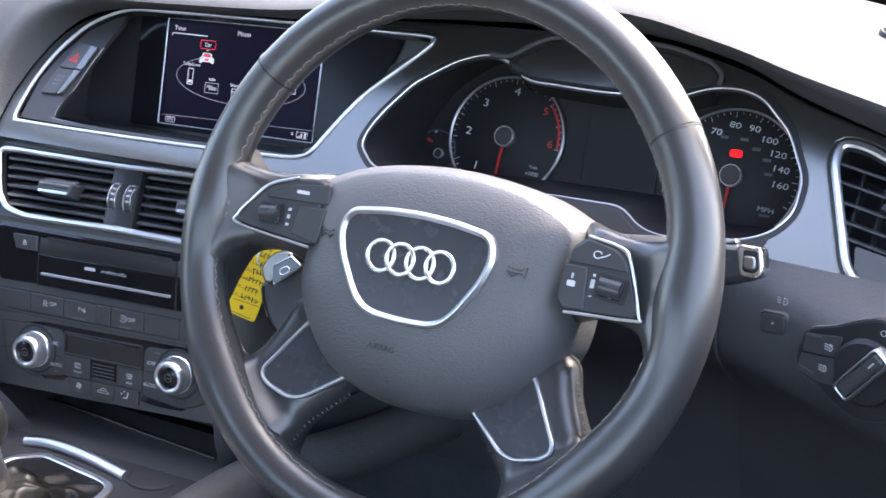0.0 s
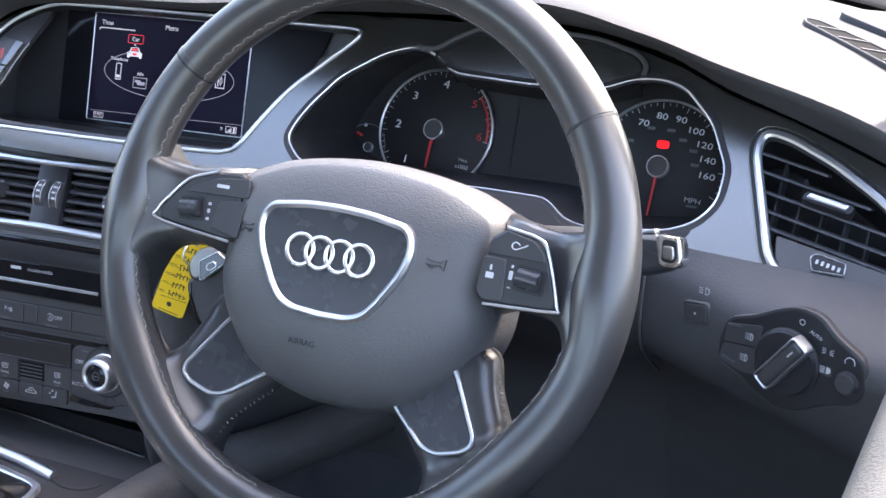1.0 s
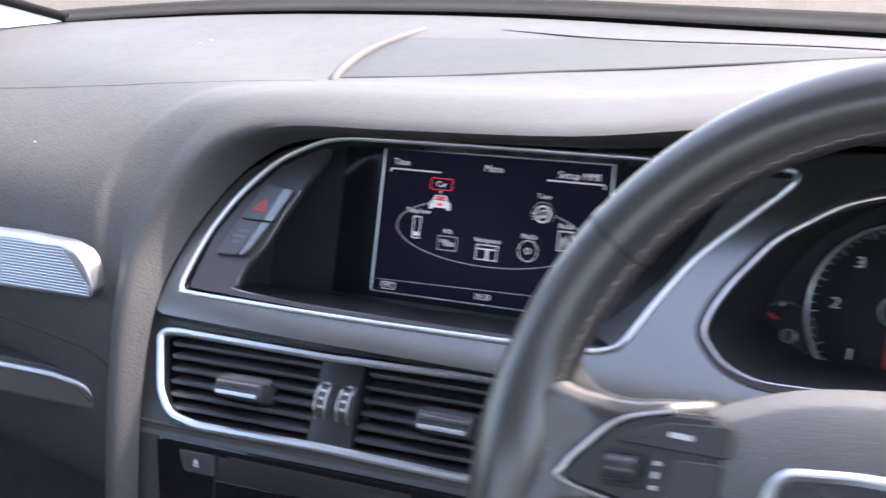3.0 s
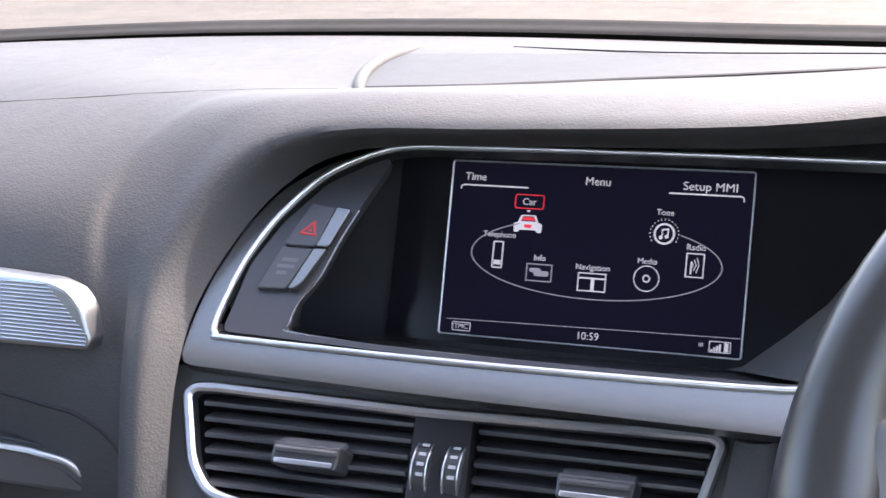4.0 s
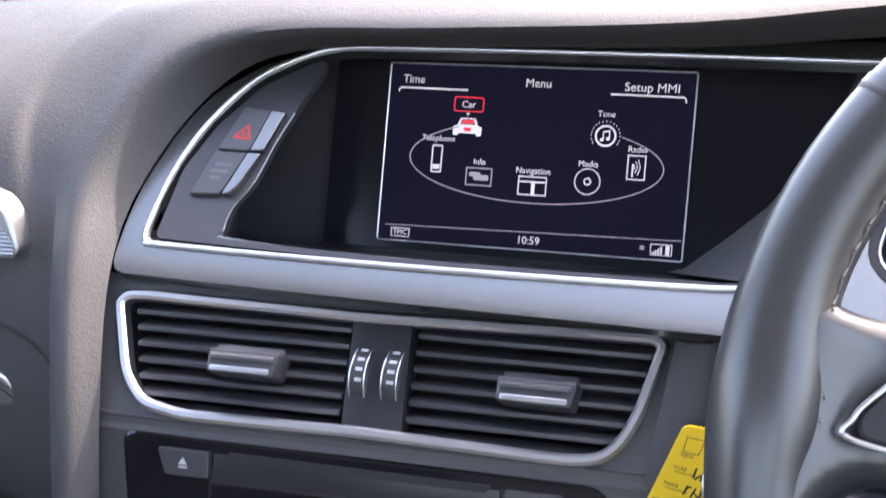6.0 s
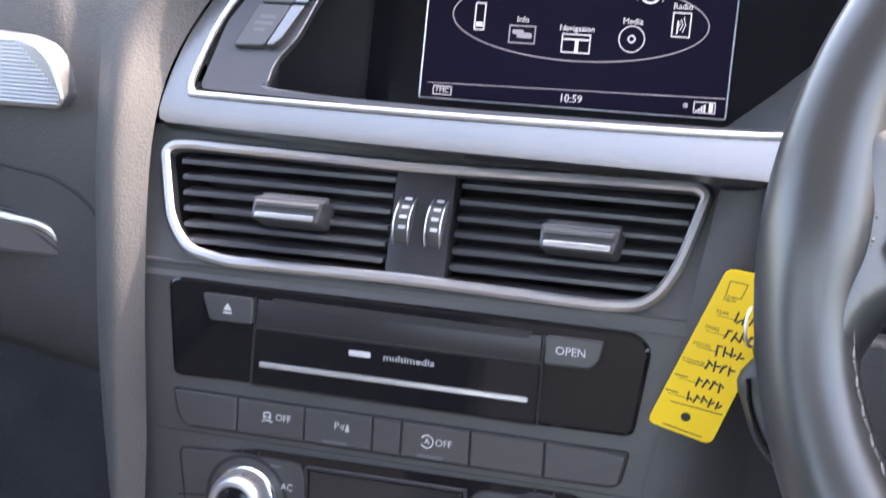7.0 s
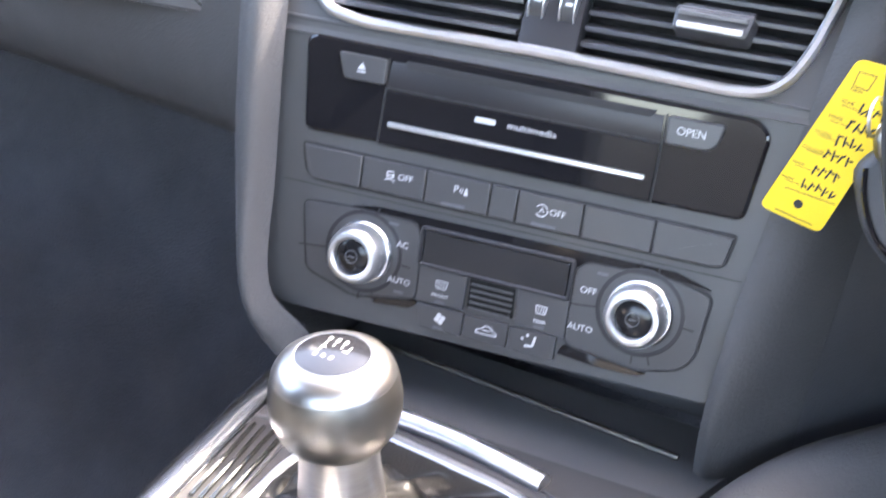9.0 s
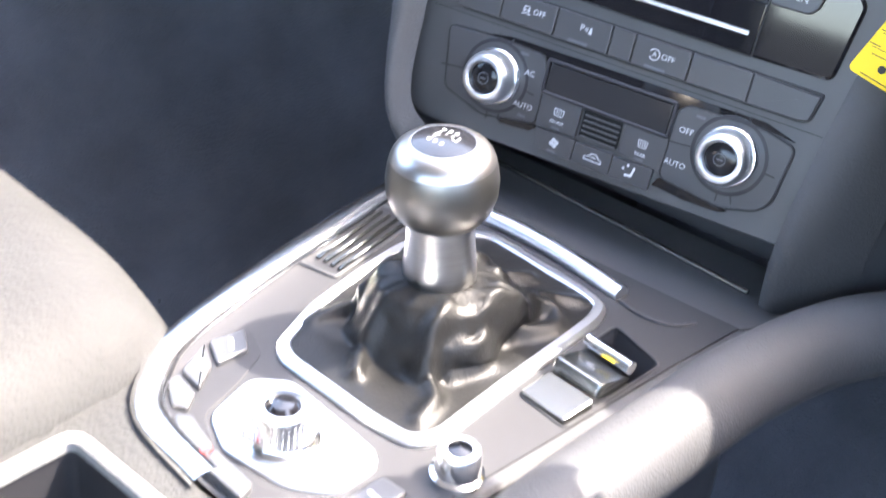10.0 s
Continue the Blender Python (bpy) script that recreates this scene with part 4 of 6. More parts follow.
part("fan_sign", merged(*[moved(rings([(x * 1.1, y * 1.1) for x, y in circle(1.2, 10, 1.5, 0)], [(0, 1.1), (0, 1.2)]), -29.5, -57.6, 0, rz=90 * k + 20) for k in range(4)]), PRINT, climate)
part("car_sign", merged(trim(rounded([(-10.5, -59.8), (-10.5, -57.8), (-8, -57.2), (-6.2, -55.2), (-2.8, -55.2), (-1.2, -57.4), (0.6, -58), (0.6, -59.8)], 0.6, 2), 0.55, 1.0, 1.25, 0.05), moved(block(-2, 2, -0.3, 0.3, 0, 0.1, 0.02, 0.1), -5, -57.6, 1.12)), PRINT, climate)
part("seat_sign", merged(moved(block(-0.6, 0.6, -2.6, 2.6, 0, 0.1, 0.02, 0.3), 19.4, -57, 1.1, rz=-12), moved(block(-2.2, 2.2, -0.6, 0.6, 0, 0.1, 0.02, 0.3), 17.2, -59.6, 1.1, rz=8), rings(circle(0.8, 10, 16, -54.4), [(0, 1.1), (0, 1.2)]), rings(circle(0.8, 10, 13.6, -56.6), [(0, 1.1), (0, 1.2)])), PRINT, climate)
for _x, _w in ((-31, 3.4), (20.5, 3.1)):
    part("screen_sign", merged(trim(rounded([(_x - _w, -38.6), (_x + _w, -38.6), (_x + _w - 0.8, -42.8), (_x - _w + 0.8, -42.8)], 0.8), 0.45, 1, 1.25, 0.05), *[moved(block(-0.2, 0.2, -1.2, 1.2, 0, 0.12, 0.02, 0.1), _x - 1.3 + 1.3 * k, -40.7, 1.1) for k in range(3)]), PRINT, climate)
_sk = part("skid_sign", merged(trim(rounded([(-2.2, 0.2), (-1.6, 2.6), (1.6, 2.6), (2.2, 0.2)], 0.5), 0.5, 0, 0.2, 0.05), moved(block(-1.5, 1.5, -0.3, 0.3, 0, 0.1, 0.02, 0.2), -1.2, -1.6, 0.05, rz=20), moved(block(-1.5, 1.5, -0.3, 0.3, 0, 0.1, 0.02, 0.2), 1.4, -1.6, 0.05, rz=-20), block(-1.9, -0.8, -0.6, 0.2, 0, 0.12, 0.02, 0.2), block(0.8, 1.9, -0.6, 0.2, 0, 0.12, 0.02, 0.2)), PRINT, switches)
_sk.matrix_local = pose(-0.0651, 0.0070, 0.0016)
part("park_sign", moved(merged(moved(block(-0.25, 0.25, -0.9, 0.9, 0, 0.1, 0.02, 0.1), -1.4, 0.4, 0, rz=-16), moved(block(-0.25, 0.25, -1.3, 1.3, 0, 0.1, 0.02, 0.1), -0.4, 0.1, 0, rz=-16), rings([(0.4, -1.8), (2.6, -1.8), (2.0, 1.7), (1.2, 1.7)], [(0, 0), (0, 0.1)])), -26.7, 7.4, 1.62), PRINT, switches)
part("stop_sign", tube(mm([(13.2 + 2.9 * math.cos(radians(a)), 6.7 + 2.9 * math.sin(radians(a)), 1.66) for a in range(-150, 151, 15)]), 0.0003, n=5), PRINT, switches)
words("stop_print", "A", 3.8, 13.2, 6.7, 1.65, PRINT, switches)
for _x in (-31, 15):
    part("switch_light", moved(block(-6, 6, -0.8, 0.8, 0, 0.15, 0.04, 0.3), _x, -0.4, 1.5), FAINT, switches)
part("joint_line", moved(block(-124, 109, -0.25, 0.25, -1.0, -0.8, 0.05, 0.1), 0, -6, 0), INK, base)
part("joint_line", moved(block(-130, 123, -0.25, 0.25, -1.0, -0.8, 0.05, 0.1), 0, 74.2, 0), INK, base)

# ---- dials ----
cluster = thing("instrument_cluster", DIALS, "black instrument cluster with white figures and red needles", "instruments")
part("face", holed(rounded([(-95, -58), (-70, 30), (-20, 52), (30, 48), (190, 52), (235, 40), (262, -10), (240, -62), (150, -70), (60, -55)], 8), [], -12, -10), RECESS, cluster)
for _x, _y, _r in ((9, -6, 48.5), (192, -11, 50)):
    part("dial", moved(lathe([(_r, -10), (_r, -8), (_r - 1, -7.4), (0.2, -7.4)], 64), _x, _y, 0), INK, cluster)
    part("dial_ring", moved(trim(circle(_r + 0.8, 72), 1.9, -9, -5.8, 0.6), _x, _y, 0), CHROME, cluster, "thin bright ring")
    _n = part("needle", moved(rings([(-1.3, 0), (1.3, 0), (0.7, -38), (-0.7, -38)], [(0, -5), (0.1, -4)], back=True), _x, _y, 0, rz=-2), REDP, cluster, "red needle")
    part("needle_hub", moved(lathe([(7.5, -8), (7.5, -2.5), (6.8, -1.6), (0.2, -1.4)], 28), _x, _y, 0), BUTTON, _n)
    part("hub_ring", moved(trim(circle(8.2, 32), 1.0, -7, -2, 0.3), _x, _y, 0), CHROME, _n)
part("centre_screen", plate(rounded([(75, 30), (135, 28), (138, -58), (78, -46)], 2), -10, -7, 0.5), INK, cluster, "unlit centre display")
part("warning_lamp", block(187.5, 196.5, 3.2, 8.8, -7.4, -6.9, 0.2, 2), WARN, cluster, "glowing red warning lamp")
part("lamp_sign", merged(moved(trim(circle(2.0, 24), 0.45, 0, 0.1, 0.02), 192, 6, -6.9), moved(block(-0.3, 0.3, -0.9, 0.9, 0, 0.1, 0.02, 0.1), 192, 6, -6.9)), INK, cluster)
for _t, _x, _y in (("1", -12, -32), ("2", -24, -5), ("3", -14, 19), ("4", 11, 31)):
    words("figure", _t, 9.0, _x, _y, -7.3, FIGURE, cluster, rot=-4, wide=1.25)
for _t, _x, _y in (("5", 38, 18), ("6", 47, -7)):
    words("figure", _t, 8.5, _x, _y, -7.3, REDP, cluster, rot=-4, wide=1.25)
for _t, _x, _y in (("60", 158, 9), ("70", 174.5, 20), ("80", 187.5, 26.5), ("90", 202, 25.5), ("100", 214, 18.5), ("120", 222, 9), ("140", 226, -1.5), ("160", 227.5, -13)):
    words("figure", _t, 6.6, _x, _y, -7.3, FIGURE, cluster, rot=-4, wide=1.35)
_tk = []
for _x, _y, _r, _a0, _a1, _n in ((9, -6, 46.5, 258, -6, 45), (192, -11, 48, 262, -22, 49)):
    for _k in range(_n):
        _a = radians(_a0 + (_a1 - _a0) * _k / (_n - 1))
        _l = 4.2 if _k % 4 == 0 else 2.0
        _tk.append(moved(block(-_l / 2, _l / 2, -0.3, 0.3, 0, 0.08, 0.02, 0.05), _x + (_r - _l / 2) * math.cos(_a), _y + (_r - _l / 2) * math.sin(_a), -7.35, rz=math.degrees(_a)))
tagged(part("tick_marks", merged(*_tk), PRINT, cluster, "fine white tick marks"), kind="stuff")
part("red_zone", tube(mm([(9 + 44.5 * math.cos(radians(a)), -6 + 44.5 * math.sin(radians(a)), -7.2) for a in range(42, -8, -4)]), 0.0009, n=6), REDP, cluster)
tagged(bars("km_scale", [(181 + 0, 17, 6, 2.4), (196, 17, 6, 2.4), (206, 11, 6, 2.4), (215, 4, 6, 2.4), (218, -6, 6, 2.4), (167, 6, 5, 2.4), (221, -36, 8, 1.8)], FAINT, cluster, -7.35), kind="stuff")
_tg = part("temperature_dial", moved(lathe([(18, -10), (18, -8.4), (17, -8), (0.2, -8)], 40), -50, -26, 0), INK, cluster)
part("dial_ring", moved(trim(circle(18.4, 48), 0.8, -9, -7, 0.3), -50, -26, 0), FAINT, _tg)
part("hub", moved(lathe([(3.6, -8), (3.6, -5), (0.2, -4.6)], 20), -46, -27, 0), BUTTON, _tg)
part("hub_ring", moved(trim(circle(4.0, 24), 0.7, -8, -4.6, 0.2), -46, -27, 0), CHROME, _tg)
bars("dial_print", [(-53, -9, 2.5, 3), (-60, -22, 2.4, 0.6), (-60, -27, 4, 1), (-57, -27, 3.4, 2.2)], PRINT, _tg, -7.9)
part("red_signs", merged(moved(block(-3, 3, -1, 1, -8, -7.8, 0.05, 0.6), -57, -17, 0, rz=-25), block(-52, -49, -38, -34, -8, -7.8, 0.05, 0.6)), REDP, _tg)
bars("trip_print", [(119, -44, 6, 2.6)], PRINT, cluster, -6.9)
words("unit", "MPH", 5.2, 221, -32, -7.3, PRINT, cluster, rot=-4, wide=1.2)
words("unit", "1/min", 3.6, 37, -26.5, -7.3, PRINT, cluster, rot=-4)
words("figure", "0", 5.2, 189.5, -53, -7.3, REDP, cluster, rot=-4)
words("unit", "x1000", 4.6, 37, -32, -7.3, PRINT, cluster, rot=-4)

# ---- steering wheel ----
def mirror(pts):
    return [(-x, y) for x, y in pts][::-1]


wheel = thing("steering_wheel", WHEEL, "worn black leather four-spoke steering wheel with silver trims", "steering wheel")
RW, TW = 166.5, 15.2


def rim_arc(a0, a1, r=TW, n=60, major=RW):
    closed = abs(a1 - a0) >= 359.9
    angles = [radians(a0 + (a1 - a0) * k / n) for k in range(n if closed else n + 1)]
    return tube([(major * math.cos(a) / 1000, major * math.sin(a) / 1000, 0) for a in angles], r / 1000, closed, 20, 1.0, up=(0, 0, 1))


def grip(deg):
    """How much the rim swells beside the spokes."""
    return sum(h * math.exp(-(((deg - c + 180) % 360 - 180) / w) ** 2) for c, h, w in ((179, 3.0, 9), (1, 3.0, 9), (218, 2.2, 14), (322, 2.2, 14)))


_ang = [3 * k for k in range(120)]
part("rim", tube([((RW - 0.85 * grip(a)) * math.cos(radians(a)) / 1000, (RW - 0.85 * grip(a)) * math.sin(radians(a)) / 1000, 0) for a in _ang], [(TW + grip(a)) / 1000 for a in _ang], True, 24, 1.0, up=(0, 0, 1)), LEATHER, wheel)
for _a in (145, 33.7):
    _r = TW + grip(_a)
    part("seam", rim_arc(_a - 0.22, _a + 0.22, _r + 0.25, 1, RW - 0.85 * grip(_a)), INK, wheel, "dark leather seam")
    part("seam_welt", rim_arc(_a + (0.4 if _a < 90 else -1.6), _a + (1.6 if _a < 90 else -0.4), _r + 0.4, 3, RW - 0.85 * grip(_a)), LEATHER, wheel, "raised leather welt", smooth=60)
# spokes flow from the hub into the rim
UPPER = [(88, 35), (103, 36.5), (120, 33.6), (134, 33.2), (145, 35), (152, 40), (158, 46), (166, 36), (169, 0), (165, -40), (157, -60), (149, -38), (138, -20), (110, -15.5), (88, -18)]
LOWER = [(30, -80), (46, -96), (60, -110), (70, -122), (75, -136), (78, -150), (98, -138), (118, -120), (140, -92), (149, -72), (138, -84), (127, -91), (121, -89), (114, -78), (106, -62), (97, -42), (70, -40), (44, -56)]


def ramp(x, a, b):
    q = min(1, max(0, (x - a) / (b - a)))
    return q * q * (3 - 2 * q)


for _side in (1, -1):
    _o = smoothloop(UPPER if _side == 1 else mirror(UPPER), 4)
    part("spoke", pillow(_o, -26, -1.0, 9, 12, lambda x, y: 13 * ramp(math.hypot(x, y), 129, 158) - 15 * ramp(-abs(x), -106, -88)), LEATHER, wheel, smooth=80)
    _o = smoothloop(LOWER if _side == 1 else mirror(LOWER), 4)
    part("spoke", pillow(_o, -27, -6.4, 13, 17, lambda x, y: 13 * ramp(math.hypot(x, y), 138, 156) + 0.18 * min(0, (abs(x) - 100) * 0.66 - (y + 100) * 0.75)), LEATHER, wheel, smooth=80)

    def sink(x, y):
        return 0.18 * min(0, (abs(x) - 100) * 0.66 - (y + 100) * 0.75)

    _i = [(34, -75), (71, -46), (82, -58), (103, -91), (103, -97), (97, -102), (80, -107), (70, -105), (46, -87)]
    _i = rounded(_i if _side == 1 else mirror(_i), 5, 4)
    _p = part("spoke_insert", rings(_i, [(0, -12), (0.5, -5.0), (3, -4.2)], warp=sink), INSERT, wheel)
    part("insert_edge", rings(_i, [(-0.4, -9), (-0.4, -4.0), (0.4, -3.0), (1.6, -3.0), (2.2, -3.8), (2.2, -8)], front=False, warp=sink), CHROME, _p, "bright chrome edging")
    tagged(part("spoke_stitching", merged(
        stitches([(_side * x, y, z) for x, y, z in ((97, -45, -24), (106, -63, -22), (114, -79, -19), (121, -89.5, -16))], 15),
        stitches([(_side * x, y, z) for x, y, z in ((46, -95.5, -25), (60, -109.5, -22), (70, -121.5, -18), (74.6, -135, -12), (78, -146, -7))], 18),
        stitches([(_side * x, y, z) for x, y, z in ((100, 34.5, -12), (112, 34, -10), (124, 32, -9), (138, 31, -6))], 12)), THREAD, wheel), kind="stuff")
HUB = smoothloop([(-96, -10), (-98, 11), (-95, 32), (-80, 42), (-50, 52), (0, 57), (50, 52), (80, 42), (95, 32), (98, 11), (97, -10), (95, -34), (85, -57), (63, -81), (32, -94), (0, -97), (-32, -94), (-63, -81), (-85, -57), (-95, -34)], 4)


def dome():
    bm, loops = bmesh.new(), []
    for q, z in ((1.0, -50), (1.0, -34), (0.99, -22), (0.962, -11.5), (0.912, -3.5), (0.845, 2.2), (0.76, 6.8), (0.67, 10.4), (0.57, 13.2), (0.46, 15.3), (0.35, 16.5), (0.22, 17)):
        loops.append([bm.verts.new((x * q / 1000, (-12 + (y + 12) * q) / 1000, z / 1000)) for x, y in HUB])
    for a, b in zip(loops, loops[1:]):
        for i in range(len(a)):
            bm.faces.new((a[i], a[(i + 1) % len(a)], b[(i + 1) % len(a)], b[i]))
    bm.faces.new(loops[-1])
    return bm


part("airbag_cover", dome(), PAD, wheel, smooth=60)
BADGE = rounded([(-50, -10), (-54, 4), (-52, 14), (-46, 20), (-22, 23.5), (0, 24.5), (22, 23.5), (46, 20), (52, 14), (54, 4), (50, -10), (38, -30), (30, -39), (20, -43), (0, -44), (-20, -43), (-30, -39), (-38, -30)], 6, 4)
_b = part("badge_plate", rings(BADGE, [(0, 10), (1, 16.6), (4, 17.2)]), INSERT, wheel)
part("badge_frame", trim(BADGE, 4.5, 11, 19.6, 1.8), CHROME, wheel, "satin chrome badge frame")
for _k in range(4):
    part("ring", moved(rim_arc(0, 360, 1.5, 48, 9.2), -20.5 + 13.6 * _k, -6, 18.2 + 0.3 * (_k % 2)), BRIGHT, _b, "bright chrome ring")
words("cover_print", "AIRBAG", 5.4, 0, 0, 0, INSERT, wheel).matrix_local = pose(-0.010, -0.060, 0.0139, 15, 0, 0)
PODS = {1: [(94, 22), (103, 29), (122, 26), (130, 19.5), (141, -9), (139, -12.5), (97, -15.5), (90, -10)],
        -1: [(-78, 33), (-97, 31.5), (-118, 24), (-131, 11), (-138, 2), (-136, -5), (-80, -10.5), (-76, -8)]}
LONGS = {1: [(95, 20), (104, 27.5), (121, 24), (128, 18), (130, 12.8), (94, 12.8)], -1: [(-72, 30), (-97, 27), (-113, 20.5), (-118, 15.5), (-71, 17.5)]}
KEYPADS = {1: [(93, 11.4), (106.5, 11.4), (108.5, -12.6), (96, -13.4), (91.4, -8)], -1: [(-72, 15.5), (-92, 13.5), (-95, -4), (-74, -8)]}
for _side in (1, -1):
    _p = part("button_pod", rings(rounded(PODS[_side], 4, 4), [(0, -14), (0, 3), (0.4, 6), (2, 7.4)]), PODM, wheel)
    _e = [(PODS[_side][k][0], PODS[_side][k][1], 7.2) for k in range(7)]
    part("pod_edge", tube(smoothpath(mm([p for p in _e[1:]]), 6), 0.0010, n=8), CHROME, _p, "bright pod edging")
    part("long_button", rings(rounded(LONGS[_side], 2), [(0, 6), (0, 8.0), (0.6, 8.5)]), WHEELKEY, _p)
    part("key_button", rings(rounded(KEYPADS[_side], 2), [(0, 6), (0, 8.0), (0.6, 8.5)]), WHEELKEY, _p)
    _c = (122.5, 2.5) if _side == 1 else (-112, 6)
    part("roller_well", moved(plate(rounded(rect(-9.5, 9.5, -7.5, 7.5), 2), 5, 7.8, 0.3), _c[0], _c[1], 0, rz=-5 * _side), INK, _p)
    part("roller", moved(tube([(-0.0065, 0, 0), (0.0065, 0, 0)], 0.0058, n=24), _c[0], _c[1], 8.2, rz=-5 * _side), INSERT, _p)
bars("mode_print", [(-91, 22.6, 9.5, 2.2)], PRINT, wheel, 8.6)
bars("arrow_print", [(-99, 10.5, 2.4, 1.8), (-99, 6, 2.2, 2.6), (-99, 1, 2.4, 1.8)], PRINT, wheel, 7.6)
bars("scroll_print", [(111, 8, 1.6, 1.6), (110.8, 3, 2.4, 5), (110.8, -4, 1.8, 0.6)], PRINT, wheel, 7.6)
bars("trip_print", [(98.5, 1, 5, 3.4), (98.5, 5.5, 1.2, 3)], PRINT, wheel, 8.6)
part("voice_sign", tube(mm([(111 + 2.4 * math.cos(radians(a)), 19.5 + 2 * math.sin(radians(a)), 8.7) for a in range(20, 330, 20)] + [(116, 19.5, 8.7), (118, 21, 8.7)]), 0.0004, n=5), PRINT, wheel)
for _s in (1, -1):
    part("horn_mark", tube(mm([(_s * (60 + x), 1 + y, 13.0 - 0.36 * x) for x, y in ((0, 2.4), (3, 1.6), (8, 1.2), (11, 3.6), (10.4, -3.2), (8, -0.6), (3, -1.2), (0, -0.4), (3.5, -3), (6, -1.2))]), 0.0004, n=5), INSERT, wheel)
part("shroud", tube([(0, 0, -0.035), (0, -0.01, -0.08), (0, -0.012, -0.14)], [0.055, 0.062, 0.07], n=28, flat=0.85), HARD, wheel, "dark column shroud")
_st = []
for _k in range(204):
    _d = -80 + 340 * _k / 203
    _a, _g = radians(_d), grip(_d)
    _r = RW - 0.85 * _g - (TW + _g + 0.1) * math.cos(radians(23))
    _st.append(moved(block(-0.4, 0.4, -2.1, 2.1, -0.42, 0.42, 0.15, 0.2), _r * math.cos(_a), _r * math.sin(_a), (TW + _g) * math.sin(radians(23)), rx=32 if _k % 2 else -32, rz=_d))
tagged(part("stitching", merged(*_st), THREAD, wheel), kind="stuff")

stalk = thing("control_stalk", place((0.503, -0.182, 0.611), 20, -8), "black wiper stalk with a bright metal end", "stalk")
part("arm", tube([(-0.14, -0.02, -0.05), (-0.05, -0.006, -0.02), (-0.012, -0.002, -0.004), (0.004, -0.001, -0.002)], [0.009, 0.010, 0.011, 0.0105], n=16, flat=1.0), HARD, stalk)
part("end_cap", rings(rounded([(-10, 9), (3, 10.5), (13, 12), (24, 10.5), (29, 4), (30, -2), (26, -6.5), (9, -14), (-10, -15)], 3.5, 4), [(1, -12), (0, -6), (0, 2), (1.5, 5), (4, 6.5)], back=True), BUTTON, stalk, "black end cap")
part("end_frame", plate(rounded([(13, 12.4), (28.2, 12.8), (32.6, -0.6), (29.4, -5.6), (19, -6.4)], 3, 4), -4, 7.6, 1.4), BRIGHT, stalk, "bright metal end frame")
part("end_window", plate(rounded([(18.6, 9.6), (27, 10.2), (29.8, 0.4), (27.6, -2.8), (20.2, -2.8)], 2, 4), 3, 8.0, 0.3), INK, stalk)
part("end_button", plate(rounded([(19.8, 6.4), (26.4, 6.8), (28.2, 0.8), (26.8, -1.4), (21, -1.2)], 1.8, 4), 3, 9.4, 1.0), LEVER, stalk, "satin end button")
part("slide", plate(rounded([(3, 11.5), (11, 14.5), (12, 12), (4, 9.5)], 1), -3, 4, 0.6), CHROME, stalk, "bright slide")
bars("print", [(2, 3, 1.6, 4), (3, -3, 3, 2.6)], PRINT, stalk, 6.5)

# ---- key and tag ----
key = thing("ignition_key", place((0.178, -0.140, 0.515), 20, 10), "black ignition key with a bright chrome end in its slot", "key")
part("housing", rings(smoothloop([(-33, -3), (-31, -18), (-23, -35), (-6, -47), (30, -54), (60, -40), (60, 5), (20, 16), (-12, 14)], 4), [(4, -50), (0, -30), (0, -10), (1.5, -5), (5, -3)]), HARD, key, smooth=60)
part("key_end", rings(rounded([(-29.6, 8), (-26, 16), (-20, 22), (-6, 26), (1.6, 13), (-20, -3.6), (-27, -1)], 3, 4), [(1, -18), (0, -12), (0, 3), (1.4, 6), (3.4, 7.4)]), KNOB, key, "scuffed chrome key end")
_kf = part("key_face", plate(rounded([(-18.2, 12.3), (-4.4, 20.7), (3.8, 14.5), (-16.6, -1.7)], 1.5), 5, 8.6, 0.6), GLOSS, key, "gloss black key face")
part("face_edge", trim(offset(rounded([(-18.2, 12.3), (-4.4, 20.7), (3.8, 14.5), (-16.6, -1.7)], 1.5), -0.5), 0.7, 5, 8.8, 0.3), CHROME, _kf, "thin chrome edging")
part("key_mark", trim(rounded([(-12.5, 6.7), (-12.4, 10.8), (-7.2, 13.8), (-4.3, 11.6), (-5.0, 9.1), (-9.3, 6.2)], 1.2), 0.6, 8.4, 8.9, 0.2), CHROME, _kf)
part("fob_edge", tube(smoothpath(mm([(-30, -5, -3), (-28, -18, -3), (-20, -34, -3), (-5, -45, -3)]), 4), 0.0012, n=8), GLOSS, key)
part("key_ring", moved(rim_arc(0, 360, 0.7, 28, 8), -30, 16, -2, ry=70), CHROME, key)
tag = thing("key_tag", place((0.136, -0.135, 0.512), 8, 6), "bright yellow plastic key tag with black handwriting", "key tag")
TAG = rounded([(-1, 38), (25, 35), (-2, -38), (-29, -31)], 3.5, 4)
part("sheet", plate(TAG, -0.5, 0.5, 0.2), YELLOW, tag)
part("punched_hole", moved(lathe([(2.0, 0.5), (2.0, 0.6), (0.1, 0.6)], 16), -13, -27, 0), INK, tag)
part("print_box", trim([(0.5, 33), (8, 32), (5.5, 25.5), (-1, 26.5)], 0.35, 0.4, 0.56, 0.05), INK, tag)
for _t, _x, _y in (("NEW", -1, 23.5), ("YEAR", -3.5, 18), ("MAKE", -7, 11), ("MODEL", -10.5, 3.5), ("COLOUR", -13.5, -4)):
    words("print", _t, 2.3, _x + 2, _y + 1.4, 0.52, INK, tag, rot=-10)
_rows = []
